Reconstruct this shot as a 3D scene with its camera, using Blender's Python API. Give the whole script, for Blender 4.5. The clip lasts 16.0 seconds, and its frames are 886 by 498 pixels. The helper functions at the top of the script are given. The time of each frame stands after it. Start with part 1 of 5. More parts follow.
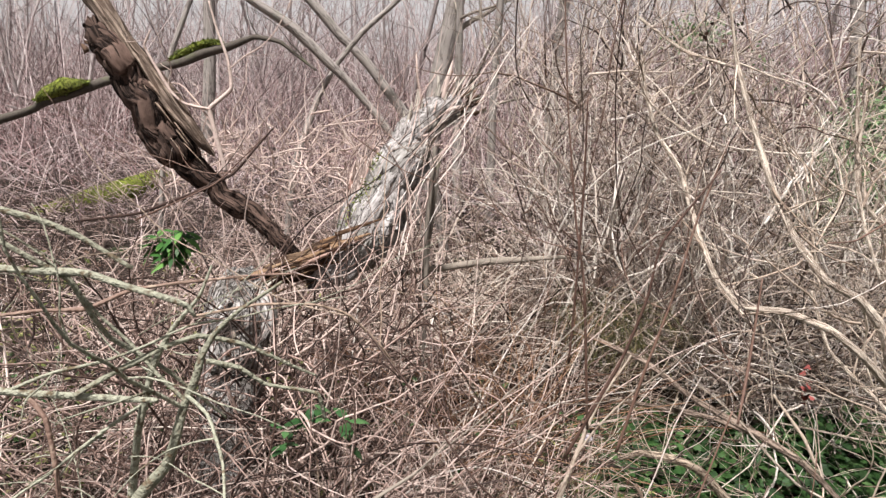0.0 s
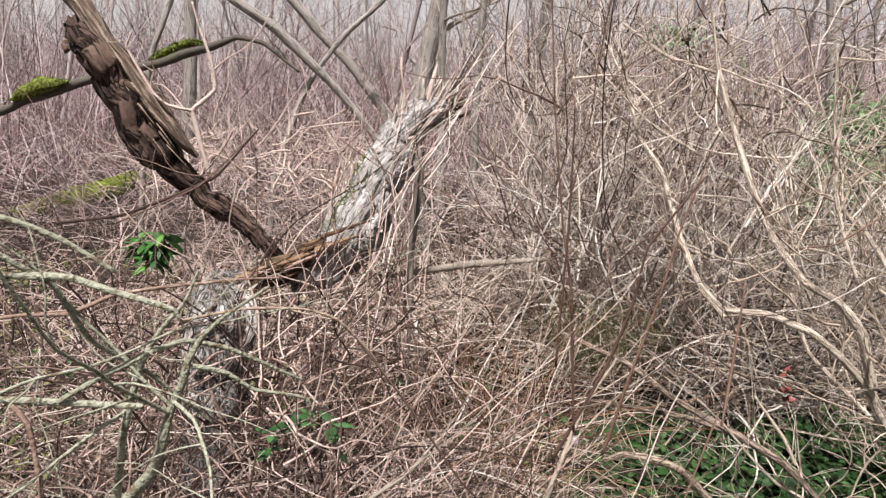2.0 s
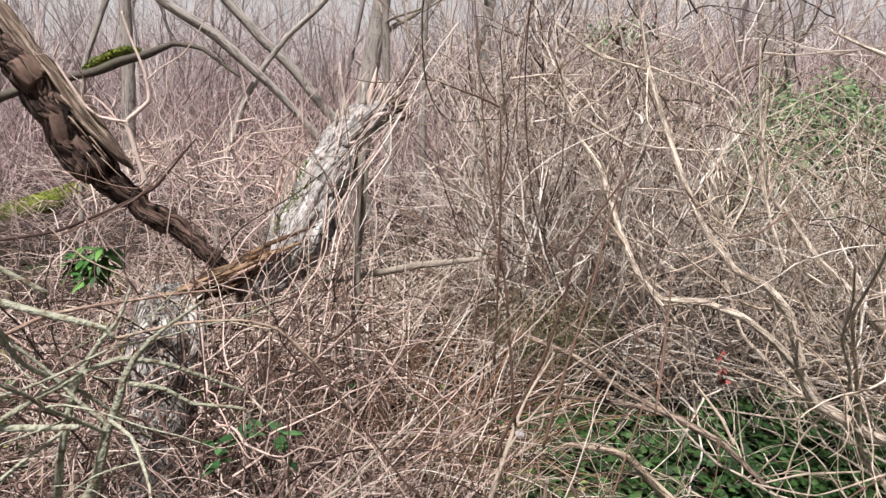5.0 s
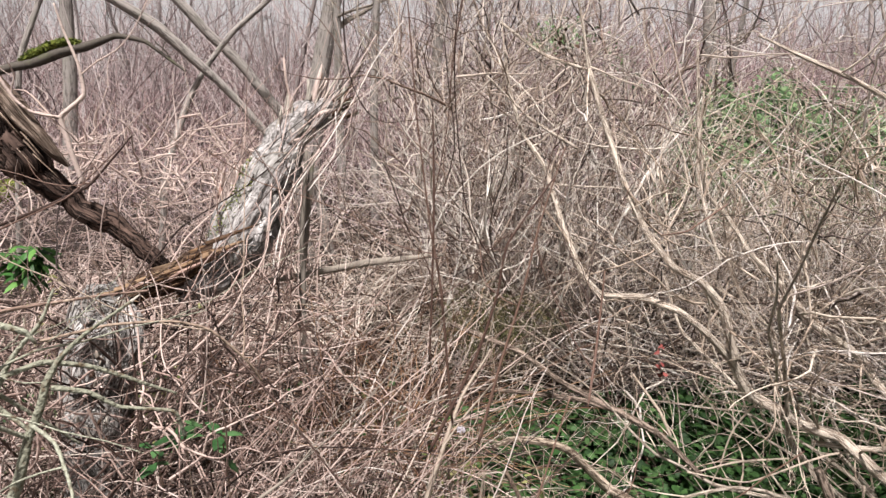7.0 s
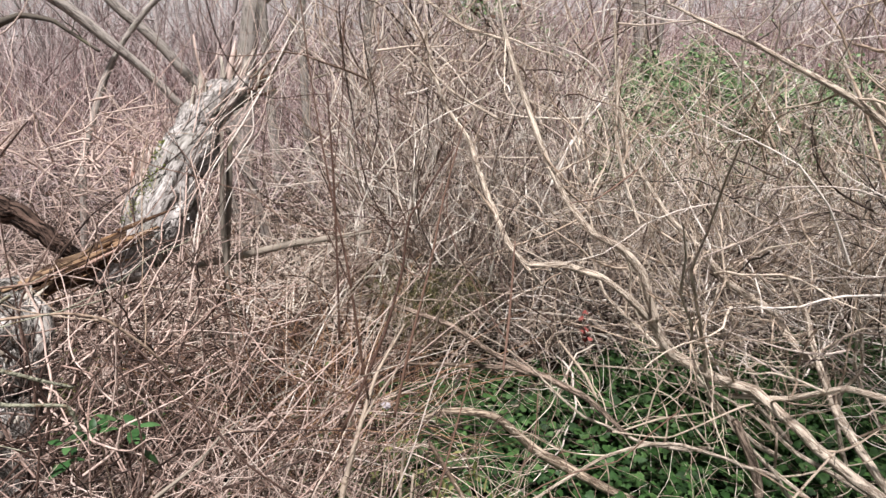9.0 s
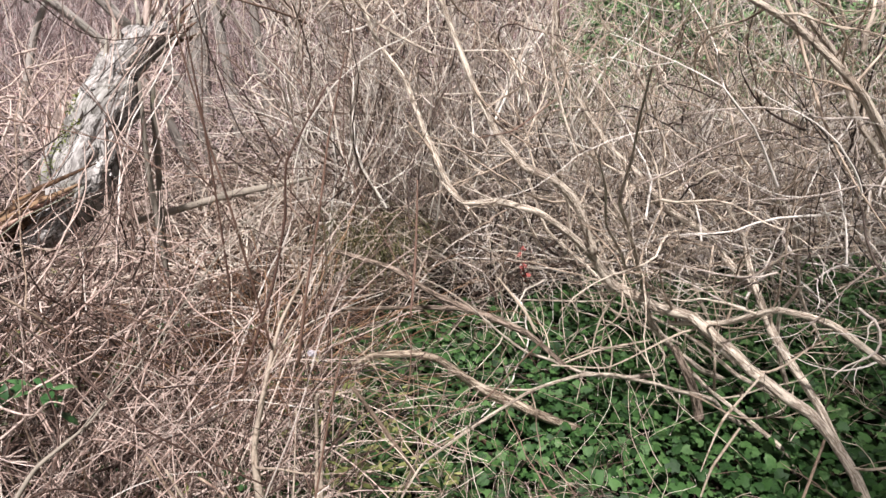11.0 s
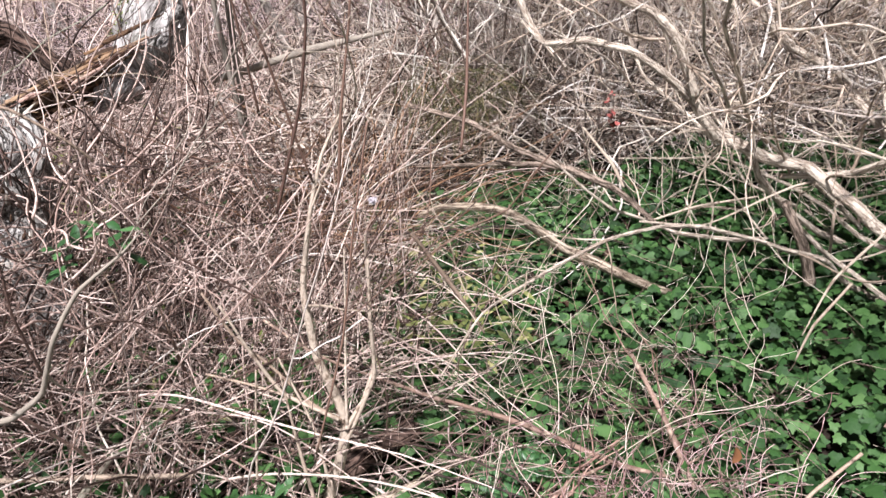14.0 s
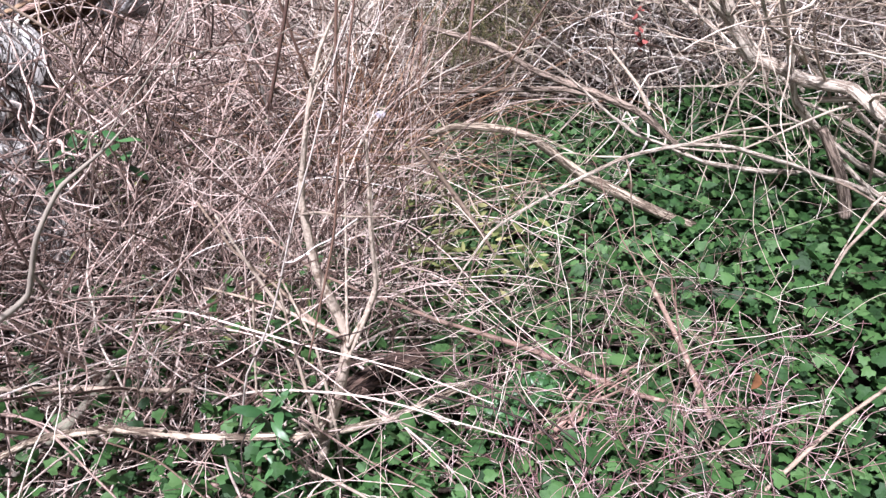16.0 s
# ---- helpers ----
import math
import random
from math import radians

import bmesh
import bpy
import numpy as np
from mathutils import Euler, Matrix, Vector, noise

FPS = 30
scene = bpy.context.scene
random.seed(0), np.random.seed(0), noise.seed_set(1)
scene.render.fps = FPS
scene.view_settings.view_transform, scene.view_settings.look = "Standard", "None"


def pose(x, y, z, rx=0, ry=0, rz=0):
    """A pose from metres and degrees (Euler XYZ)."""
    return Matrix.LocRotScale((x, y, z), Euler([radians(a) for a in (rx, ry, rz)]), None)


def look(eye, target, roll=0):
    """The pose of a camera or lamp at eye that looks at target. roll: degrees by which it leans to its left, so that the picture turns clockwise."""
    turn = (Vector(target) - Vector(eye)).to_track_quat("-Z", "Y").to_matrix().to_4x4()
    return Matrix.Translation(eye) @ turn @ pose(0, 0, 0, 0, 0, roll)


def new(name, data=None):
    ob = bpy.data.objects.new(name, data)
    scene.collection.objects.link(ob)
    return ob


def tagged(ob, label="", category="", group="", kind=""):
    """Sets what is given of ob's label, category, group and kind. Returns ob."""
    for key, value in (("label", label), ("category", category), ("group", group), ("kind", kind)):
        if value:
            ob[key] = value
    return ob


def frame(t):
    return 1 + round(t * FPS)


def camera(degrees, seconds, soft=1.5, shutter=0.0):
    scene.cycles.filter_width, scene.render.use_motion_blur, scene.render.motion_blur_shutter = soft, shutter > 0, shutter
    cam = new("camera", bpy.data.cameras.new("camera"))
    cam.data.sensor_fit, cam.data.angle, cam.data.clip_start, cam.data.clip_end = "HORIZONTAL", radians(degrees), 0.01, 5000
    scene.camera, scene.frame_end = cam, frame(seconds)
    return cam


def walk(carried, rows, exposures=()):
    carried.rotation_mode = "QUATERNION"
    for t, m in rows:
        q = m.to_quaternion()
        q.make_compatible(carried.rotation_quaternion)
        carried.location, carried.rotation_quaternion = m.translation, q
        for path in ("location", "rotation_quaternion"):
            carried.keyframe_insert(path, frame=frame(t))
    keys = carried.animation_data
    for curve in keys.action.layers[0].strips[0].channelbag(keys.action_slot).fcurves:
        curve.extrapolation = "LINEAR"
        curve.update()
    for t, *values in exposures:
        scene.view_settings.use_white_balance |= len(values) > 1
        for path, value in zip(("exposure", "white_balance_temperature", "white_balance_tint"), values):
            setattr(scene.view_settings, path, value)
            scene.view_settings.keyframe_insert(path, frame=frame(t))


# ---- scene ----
cam = camera(67.0, 16.0, 1.4, 0.5)
PATH = [
    (0, (0.199, 0.136, 1.409), (0.125, 2.082, 0.952), 2.5),
    (0.5, (0.194, 0.133, 1.41), (0.136, 2.082, 0.964), 2.7),
    (1, (0.192, 0.141, 1.415), (0.141, 2.091, 0.972), 3.0),
    (1.5, (0.192, 0.139, 1.412), (0.151, 2.089, 0.967), 3.0),
    (2, (0.189, 0.135, 1.413), (0.168, 2.084, 0.963), 2.9),
    (2.5, (0.188, 0.134, 1.411), (0.178, 2.086, 0.976), 3.7),
    (3, (0.192, 0.128, 1.416), (0.195, 2.081, 0.986), 3.2),
    (5.5, (0.226, 0.111, 1.429), (0.37, 2.055, 0.98), 1.8),
    (6, (0.228, 0.108, 1.429), (0.417, 2.052, 0.996), 2.8),
    (6.5, (0.242, 0.106, 1.435), (0.457, 2.043, 0.986), 2.4),
    (7, (0.261, 0.101, 1.437), (0.503, 2.034, 0.982), 2.0),
    (7.5, (0.272, 0.097, 1.437), (0.545, 2.024, 0.977), 1.9),
    (8, (0.3, 0.105, 1.437), (0.599, 2.019, 0.941), 1.2),
    (8.5, (0.321, 0.097, 1.439), (0.667, 1.999, 0.925), 0.7),
    (9, (0.336, 0.096, 1.435), (0.734, 1.985, 0.914), 0.6),
    (11.5, (0.533, 0.094, 1.41), (0.959, 1.901, 0.666), -2.1),
    (12, (0.542, 0.111, 1.395), (0.977, 1.895, 0.603), -0.6),
    (12.5, (0.559, 0.114, 1.382), (0.953, 1.891, 0.552), -1.1),
    (13, (0.583, 0.122, 1.354), (0.874, 1.902, 0.49), -2.4),
    (13.5, (0.607, 0.14, 1.318), (0.746, 1.903, 0.384), -4.9),
    (14, (0.622, 0.154, 1.268), (0.684, 1.9, 0.294), -6.9),
    (14.5, (0.645, 0.152, 1.25), (0.675, 1.88, 0.243), -7.7),
    (15, (0.667, 0.161, 1.223), (0.675, 1.88, 0.199), -8.9),
    (15.5, (0.663, 0.178, 1.178), (0.633, 1.867, 0.107), -9.0),
    (16, (0.653, 0.173, 1.158), (0.618, 1.853, 0.075), -7.6),
]
walk(cam, [(t, look(eye, target, roll)) for t, eye, target, roll in PATH],
     [(0, 0.36, 6600, 12), (9, 0.35, 6600, 12.5), (12.5, 0.63, 6450, 12), (14, 0.74, 6250, 14), (15.5, 0.79, 5950, 16.5), (16, 0.86, 5850, 18)])

# ---- world and light ----
world = bpy.data.worlds.new("overcast_sky")
scene.world = world
world.use_nodes = True
wn, wl = world.node_tree.nodes, world.node_tree.links
sky = wn.new("ShaderNodeTexSky")
sky.sky_type, sky.sun_disc = "NISHITA", False
sky.sun_elevation, sky.sun_rotation = radians(66), radians(200)
sky.air_density, sky.dust_density = 1.0, 1.0
grey = wn.new("ShaderNodeHueSaturation")
grey.inputs["Saturation"].default_value = 0.1
wl.new(sky.outputs[0], grey.inputs["Color"])
wl.new(grey.outputs[0], wn["Background"].inputs[0])
wn["Background"].inputs[1].default_value = 0.05
# bright haze low over the horizon
haze, way, part_z, fall, both = (wn.new("ShaderNode" + k) for k in ("Background", "TexCoord", "SeparateXYZ", "MapRange", "AddShader"))
haze.inputs[0].default_value = (1.0, 0.97, 0.98, 1)
fall.interpolation_type = "SMOOTHSTEP"
fall.inputs[1].default_value, fall.inputs[2].default_value, fall.inputs[3].default_value, fall.inputs[4].default_value = -0.02, 0.45, 0.33, 0.0
wl.new(way.outputs["Generated"], part_z.inputs[0]); wl.new(part_z.outputs["Z"], fall.inputs[0]); wl.new(fall.outputs[0], haze.inputs[1])
wl.new(wn["Background"].outputs[0], both.inputs[0]); wl.new(haze.outputs[0], both.inputs[1])
wl.new(both.outputs[0], wn["World Output"].inputs[0])

sun = new("sun", bpy.data.lights.new("sun", "SUN"))
sun.data.energy, sun.data.angle, sun.data.color = 6.3, radians(4), (1.0, 0.98, 0.95)
sun.matrix_world = look((-2.4, -6.6, 15.8), (0, 0, 0))


# ---- materials ----
def ramp_material(name, colours, rough=0.8, grain=60.0, bump=0.3, stain=None, stain_scale=6.0, stain_at=0.55, stretch=(1, 1, 1), spec=0.3, vary=1.0):
    """A natural surface: a colour picked for each piece, broken up by grain and by blotches of a second colour."""
    m = bpy.data.materials.new(name)
    m.use_nodes = True
    n, l = m.node_tree.nodes, m.node_tree.links
    bsdf = n["Principled BSDF"]
    geo, info = n.new("ShaderNodeNewGeometry"), n.new("ShaderNodeObjectInfo")
    add = n.new("ShaderNodeMath"); add.operation = "ADD"
    fract = n.new("ShaderNodeMath"); fract.operation = "FRACT"
    l.new(geo.outputs["Random Per Island"], add.inputs[0]); l.new(info.outputs["Random"], add.inputs[1]); l.new(add.outputs[0], fract.inputs[0])
    ramp = n.new("ShaderNodeValToRGB")
    els = ramp.color_ramp.elements
    while len(els) < len(colours):
        els.new(0.5)
    for k, c in enumerate(colours):
        els[k].position, els[k].color = k / max(1, len(colours) - 1), (*c, 1)
    coord, mapping = n.new("ShaderNodeTexCoord"), n.new("ShaderNodeMapping")
    mapping.inputs["Scale"].default_value = stretch
    l.new(coord.outputs["Object"], mapping.inputs[0])
    fine, broad = n.new("ShaderNodeTexNoise"), n.new("ShaderNodeTexNoise")
    fine.inputs["Scale"].default_value, fine.inputs["Detail"].default_value = grain, 4
    broad.inputs["Scale"].default_value, broad.inputs["Detail"].default_value = stain_scale, 5
    l.new(mapping.outputs[0], fine.inputs["Vector"]); l.new(coord.outputs["Object"], broad.inputs["Vector"])
    wob = n.new("ShaderNodeMath"); wob.operation = "MULTIPLY_ADD"
    wob.inputs[1].default_value = 0.5; l.new(fine.outputs[0], wob.inputs[0])
    shift = n.new("ShaderNodeMath"); shift.operation = "MULTIPLY_ADD"
    shift.inputs[1].default_value, shift.inputs[2].default_value = vary, -0.25 + 0.5 * (1 - vary)
    l.new(fract.outputs[0], shift.inputs[0]); l.new(shift.outputs[0], wob.inputs[2]); l.new(wob.outputs[0], ramp.inputs[0])
    colour = ramp.outputs[0]
    if stain:
        edge, mix = n.new("ShaderNodeMapRange"), n.new("ShaderNodeMix")
        edge.inputs[1].default_value, edge.inputs[2].default_value = stain_at, stain_at + 0.12
        l.new(broad.outputs[0], edge.inputs[0])
        mix.data_type = "RGBA"
        mix.inputs["B"].default_value = (*stain, 1)
        l.new(edge.outputs[0], mix.inputs[0]); l.new(colour, mix.inputs["A"])
        colour = mix.outputs["Result"]
    l.new(colour, bsdf.inputs["Base Color"])
    bsdf.inputs["Roughness"].default_value = rough
    bsdf.inputs["Specular IOR Level"].default_value = spec
    if bump:
        b = n.new("ShaderNodeBump")
        b.inputs["Strength"].default_value, b.inputs["Distance"].default_value = bump, 0.01
        l.new(fine.outputs[0], b.inputs["Height"]); l.new(b.outputs[0], bsdf.inputs["Normal"])
    return m


MAT = {
    "soil": ramp_material("leaf_litter_soil", [(0.01, 0.007, 0.005), (0.032, 0.021, 0.015), (0.075, 0.05, 0.037)], 0.95, 35, 0.8, (0.03, 0.042, 0.016), 1.5, 0.62),
    "litter": ramp_material("dead_leaf", [(0.02, 0.01, 0.007), (0.055, 0.028, 0.018), (0.12, 0.072, 0.047)], 0.8, 90, 0.2),
    # next two: near-black and near-white stops also imitate shaded gaps and highlights among canes
    "bramble_red": ramp_material("bramble_red_brown", [(0.02, 0.011, 0.009), (0.06, 0.034, 0.027), (0.17, 0.11, 0.09), (0.48, 0.345, 0.3), (0.7, 0.57, 0.52)], 0.6, 120, 0.2, spec=0.35),
    "bramble_brown": ramp_material("bramble_dull_brown", [(0.018, 0.011, 0.009), (0.05, 0.03, 0.025), (0.125, 0.082, 0.069), (0.37, 0.27, 0.237), (0.62, 0.51, 0.465)], 0.65, 120, 0.2, spec=0.3),
    "bramble_straw": ramp_material("bramble_straw", [(0.035, 0.02, 0.015), (0.15, 0.096, 0.072), (0.42, 0.33, 0.275), (0.57, 0.475, 0.41), (0.7, 0.62, 0.55)], 0.65, 120, 0.2, spec=0.35),
    "bramble_grey": ramp_material("twig_grey_brown", [(0.025, 0.018, 0.016), (0.09, 0.065, 0.055), (0.38, 0.31, 0.275), (0.62, 0.55, 0.51), (0.76, 0.7, 0.66)], 0.7, 120, 0.2),
    "bramble_dark": ramp_material("cane_dark_brown", [(0.04, 0.022, 0.017), (0.1, 0.055, 0.042), (0.2, 0.12, 0.09)], 0.55, 120, 0.2, spec=0.4),
    "rust": ramp_material("rust_cane", [(0.04, 0.017, 0.01), (0.12, 0.055, 0.03), (0.28, 0.15, 0.085), (0.44, 0.29, 0.19)], 0.6, 120, 0.2, spec=0.35),
    "mauve": ramp_material("shrub_mauve_brown", [(0.06, 0.038, 0.038), (0.24, 0.165, 0.163), (0.5, 0.39, 0.385), (0.68, 0.58, 0.57)], 0.8, 60, 0.1),
    "moss_dull": ramp_material("dull_moss", [(0.04, 0.05, 0.015), (0.1, 0.115, 0.035), (0.19, 0.2, 0.075), (0.3, 0.28, 0.13)], 0.95, 60, 0.3),
    "bramble_pale": ramp_material("bramble_bleached", [(0.07, 0.047, 0.036), (0.44, 0.36, 0.31), (0.7, 0.63, 0.57), (0.8, 0.75, 0.7)], 0.7, 120, 0.2, spec=0.3),
    "green_twig": ramp_material("twig_grey_green", [(0.05, 0.055, 0.022), (0.17, 0.19, 0.085), (0.36, 0.39, 0.22), (0.56, 0.56, 0.4)], 0.75, 120, 0.2),
    "mauve_red": ramp_material("shrub_red_mauve", [(0.09, 0.04, 0.04), (0.24, 0.13, 0.13), (0.42, 0.28, 0.275), (0.58, 0.44, 0.43)], 0.8, 60, 0.1),
    "elder_bark": ramp_material("elder_bark_pale", [(0.1, 0.07, 0.05), (0.36, 0.275, 0.215), (0.6, 0.5, 0.415), (0.72, 0.64, 0.55)], 0.8, 45, 0.8, (0.16, 0.115, 0.085), 18, 0.52, (1, 1, 0.5), vary=0.6),
    "white_wood": ramp_material("bleached_wood", [(0.2, 0.15, 0.115), (0.42, 0.34, 0.275), (0.6, 0.51, 0.43)], 0.75, 140, 0.5, (0.18, 0.13, 0.095), 60, 0.55, vary=0.5),
    "lichen_bark": ramp_material("lichen_bark", [(0.13, 0.125, 0.085), (0.33, 0.33, 0.255), (0.56, 0.565, 0.46)], 0.9, 150, 0.9, (0.15, 0.115, 0.075), 70, 0.54, vary=0.3),
    "tan_bark": ramp_material("tan_bark", [(0.11, 0.075, 0.056), (0.32, 0.235, 0.18), (0.53, 0.43, 0.345)], 0.75, 130, 0.6, (0.1, 0.068, 0.05), 60, 0.56, vary=0.6),
    "red_bark": ramp_material("red_brown_bark", [(0.09, 0.05, 0.04), (0.22, 0.14, 0.11), (0.42, 0.32, 0.26)], 0.65, 130, 0.5, (0.4, 0.31, 0.24), 60, 0.56, vary=0.4),
    "grey_bark": ramp_material("grey_bark", [(0.12, 0.1, 0.082), (0.26, 0.222, 0.185), (0.4, 0.355, 0.305)], 0.9, 60, 0.6, (0.21, 0.2, 0.15), 7, 0.6, (1, 1, 0.3), vary=0.3),
    "trunk_bark": ramp_material("weathered_trunk_bark", [(0.16, 0.13, 0.1), (0.42, 0.38, 0.33), (0.62, 0.58, 0.53)], 0.9, 26, 1.0, (0.13, 0.15, 0.08), 9, 0.56, (1, 1, 0.5), vary=0.2),
    "rot_bark": ramp_material("rotten_dark_bark", [(0.035, 0.02, 0.014), (0.11, 0.065, 0.045), (0.24, 0.16, 0.11)], 0.9, 18, 1.0, (0.3, 0.22, 0.16), 9, 0.6, (1, 1, 0.4), vary=0.2),
    "rot_wood": ramp_material("rotten_heartwood", [(0.04, 0.02, 0.012), (0.19, 0.11, 0.062), (0.4, 0.285, 0.19)], 0.9, 90, 0.8, (0.04, 0.02, 0.013), 40, 0.52, vary=0.8),
    "orange_wood": ramp_material("orange_rotten_wood", [(0.08, 0.038, 0.02), (0.21, 0.122, 0.068), (0.36, 0.25, 0.17)], 0.9, 80, 0.8, (0.05, 0.024, 0.014), 40, 0.54, vary=0.8),
    "strip_bark": ramp_material("pink_bark_strip", [(0.2, 0.11, 0.09), (0.36, 0.22, 0.18), (0.52, 0.37, 0.31)], 0.8, 130, 0.5, (0.12, 0.07, 0.055), 60, 0.56, vary=0.6),
    "fluff": ramp_material("pale_fluff", [(0.3, 0.27, 0.3), (0.45, 0.41, 0.45), (0.6, 0.56, 0.6)], 0.95, 300, 0.6, vary=0.2),
    "moss": ramp_material("moss", [(0.055, 0.075, 0.016), (0.14, 0.175, 0.035), (0.27, 0.31, 0.075)], 0.95, 60, 0.3, vary=1.0),
    "ivy": ramp_material("ivy_leaf", [(0.011, 0.03, 0.009), (0.021, 0.058, 0.015), (0.038, 0.091, 0.024), (0.072, 0.138, 0.046)], 0.58, 70, 0.25, spec=0.22),
    "orange_leaf": ramp_material("orange_dead_leaf", [(0.1, 0.035, 0.015), (0.2, 0.075, 0.03), (0.28, 0.13, 0.06)], 0.7, 60, 0.2),
    "pink_twig": ramp_material("pinkish_twig", [(0.31, 0.215, 0.18), (0.54, 0.42, 0.375), (0.68, 0.57, 0.52)], 0.75, 130, 0.4, (0.2, 0.14, 0.11), 60, 0.58, vary=0.4),
    "dark_limb": ramp_material("dark_wet_bark", [(0.03, 0.026, 0.022), (0.085, 0.072, 0.06), (0.17, 0.15, 0.13)], 0.9, 50, 0.6, (0.1, 0.1, 0.06), 6, 0.6, (1, 1, 0.3), vary=0.3),
    "bush_ivy": ramp_material("young_ivy_leaf", [(0.022, 0.05, 0.015), (0.05, 0.105, 0.035), (0.105, 0.18, 0.07), (0.22, 0.31, 0.15)], 0.5, 70, 0.2, spec=0.3),
    "laurel": ramp_material("laurel_leaf", [(0.018, 0.06, 0.014), (0.045, 0.13, 0.028), (0.11, 0.24, 0.055)], 0.5, 50, 0.1, spec=0.25),
    "dark_laurel": ramp_material("dark_laurel_leaf", [(0.014, 0.045, 0.014), (0.03, 0.085, 0.026), (0.07, 0.15, 0.055)], 0.4, 50, 0.1, spec=0.35),
    "grass": ramp_material("olive_grass", [(0.022, 0.022, 0.007), (0.06, 0.058, 0.018), (0.1, 0.1, 0.038), (0.24, 0.18, 0.1)], 0.7, 50, 0.1),
    "red_leaf": ramp_material("red_dead_leaf", [(0.06, 0.012, 0.012), (0.16, 0.03, 0.028), (0.27, 0.075, 0.065)], 0.7, 60, 0.2),
    "dark_bark": ramp_material("dark_tree_bark", [(0.08, 0.068, 0.056), (0.19, 0.165, 0.14), (0.32, 0.285, 0.245)], 0.9, 50, 0.6, (0.22, 0.22, 0.13), 6, 0.6, (1, 1, 0.3), vary=0.3),
    "far_bark": ramp_material("far_tree_bark", [(0.19, 0.16, 0.152), (0.4, 0.34, 0.33), (0.58, 0.52, 0.51)], 0.9, 20, 0.2),
}


def log_material(name, dark, mid, pale, stain, cracks=22.0, along=0.25, crack_at=0.07, stain_at=0.58, bump=1.0, rough=0.9, grains=70, soft=0.19):
    """Old bark or wood on a log: grain that runs along it, dark wandering furrows and blotches of a stain."""
    m = bpy.data.materials.new(name)
    m.use_nodes = True
    n, l = m.node_tree.nodes, m.node_tree.links
    bsdf = n["Principled BSDF"]
    uv, mp = n.new("ShaderNodeUVMap"), n.new("ShaderNodeMapping")
    mp.inputs["Scale"].default_value = (1, along, 1)
    l.new(uv.outputs[0], mp.inputs[0])
    warp = n.new("ShaderNodeTexNoise"); warp.inputs["Scale"].default_value, warp.inputs["Detail"].default_value = 30, 4
    l.new(mp.outputs[0], warp.inputs["Vector"])
    mixv = n.new("ShaderNodeVectorMath"); mixv.operation = "MULTIPLY_ADD"
    mixv.inputs[1].default_value = (0.016, 0.016 * along, 0)
    l.new(warp.outputs["Color"], mixv.inputs[0]); l.new(mp.outputs[0], mixv.inputs[2])
    furrow = n.new("ShaderNodeTexNoise"); furrow.inputs["Scale"].default_value, furrow.inputs["Detail"].default_value, furrow.inputs["Roughness"].default_value = cracks, 4, 0.6
    l.new(mixv.outputs[0], furrow.inputs["Vector"])
    low = n.new("ShaderNodeMath"); low.operation = "SUBTRACT"; low.inputs[1].default_value = 0.5
    dist = n.new("ShaderNodeMath"); dist.operation = "ABSOLUTE"
    l.new(furrow.outputs[0], low.inputs[0]); l.new(low.outputs[0], dist.inputs[0])
    crack = n.new("ShaderNodeMapRange"); crack.inputs[1].default_value, crack.inputs[2].default_value = 0.0, crack_at
    l.new(dist.outputs[0], crack.inputs[0])
    grain = n.new("ShaderNodeTexNoise"); grain.inputs["Scale"].default_value, grain.inputs["Detail"].default_value, grain.inputs["Roughness"].default_value = grains, 6, 0.7
    l.new(mp.outputs[0], grain.inputs["Vector"])
    chips = n.new("ShaderNodeTexNoise"); chips.inputs["Scale"].default_value, chips.inputs["Detail"].default_value, chips.inputs["Roughness"].default_value = grains * 1.3, 5, 0.65
    l.new(uv.outputs[0], chips.inputs["Vector"])
    both = n.new("ShaderNodeMix"); both.inputs[0].default_value = 0.45
    l.new(grain.outputs[0], both.inputs[2]); l.new(chips.outputs[0], both.inputs[3])
    ramp = n.new("ShaderNodeValToRGB")
    e = ramp.color_ramp.elements
    e[0].position, e[0].color, e[1].position, e[1].color = 0.5 - soft, (*mid, 1), 0.5 + soft, (*pale, 1)
    l.new(both.outputs[0], ramp.inputs[0])
    a = n.new("ShaderNodeMix"); a.data_type = "RGBA"; a.inputs["A"].default_value = (*dark, 1)
    l.new(crack.outputs[0], a.inputs[0]); l.new(ramp.outputs[0], a.inputs["B"])
    blot = n.new("ShaderNodeTexNoise"); blot.inputs["Scale"].default_value, blot.inputs["Detail"].default_value = 7, 6
    l.new(uv.outputs[0], blot.inputs["Vector"])
    br = n.new("ShaderNodeMapRange"); br.inputs[1].default_value, br.inputs[2].default_value, br.inputs[4].default_value = stain_at - 0.08, stain_at + 0.16, 0.8
    l.new(blot.outputs[0], br.inputs[0])
    b = n.new("ShaderNodeMix"); b.data_type = "RGBA"; b.inputs["B"].default_value = (*stain, 1)
    l.new(br.outputs[0], b.inputs[0]); l.new(a.outputs["Result"], b.inputs["A"])
    l.new(b.outputs["Result"], bsdf.inputs["Base Color"])
    high = n.new("ShaderNodeMath"); high.operation = "ADD"
    l.new(crack.outputs[0], high.inputs[0]); l.new(both.outputs[0], high.inputs[1])
    bp = n.new("ShaderNodeBump"); bp.inputs["Strength"].default_value, bp.inputs["Distance"].default_value = bump, 0.012
    l.new(high.outputs[0], bp.inputs["Height"]); l.new(bp.outputs[0], bsdf.inputs["Normal"])
    bsdf.inputs["Roughness"].default_value, bsdf.inputs["Specular IOR Level"].default_value = rough, 0.2
    return m


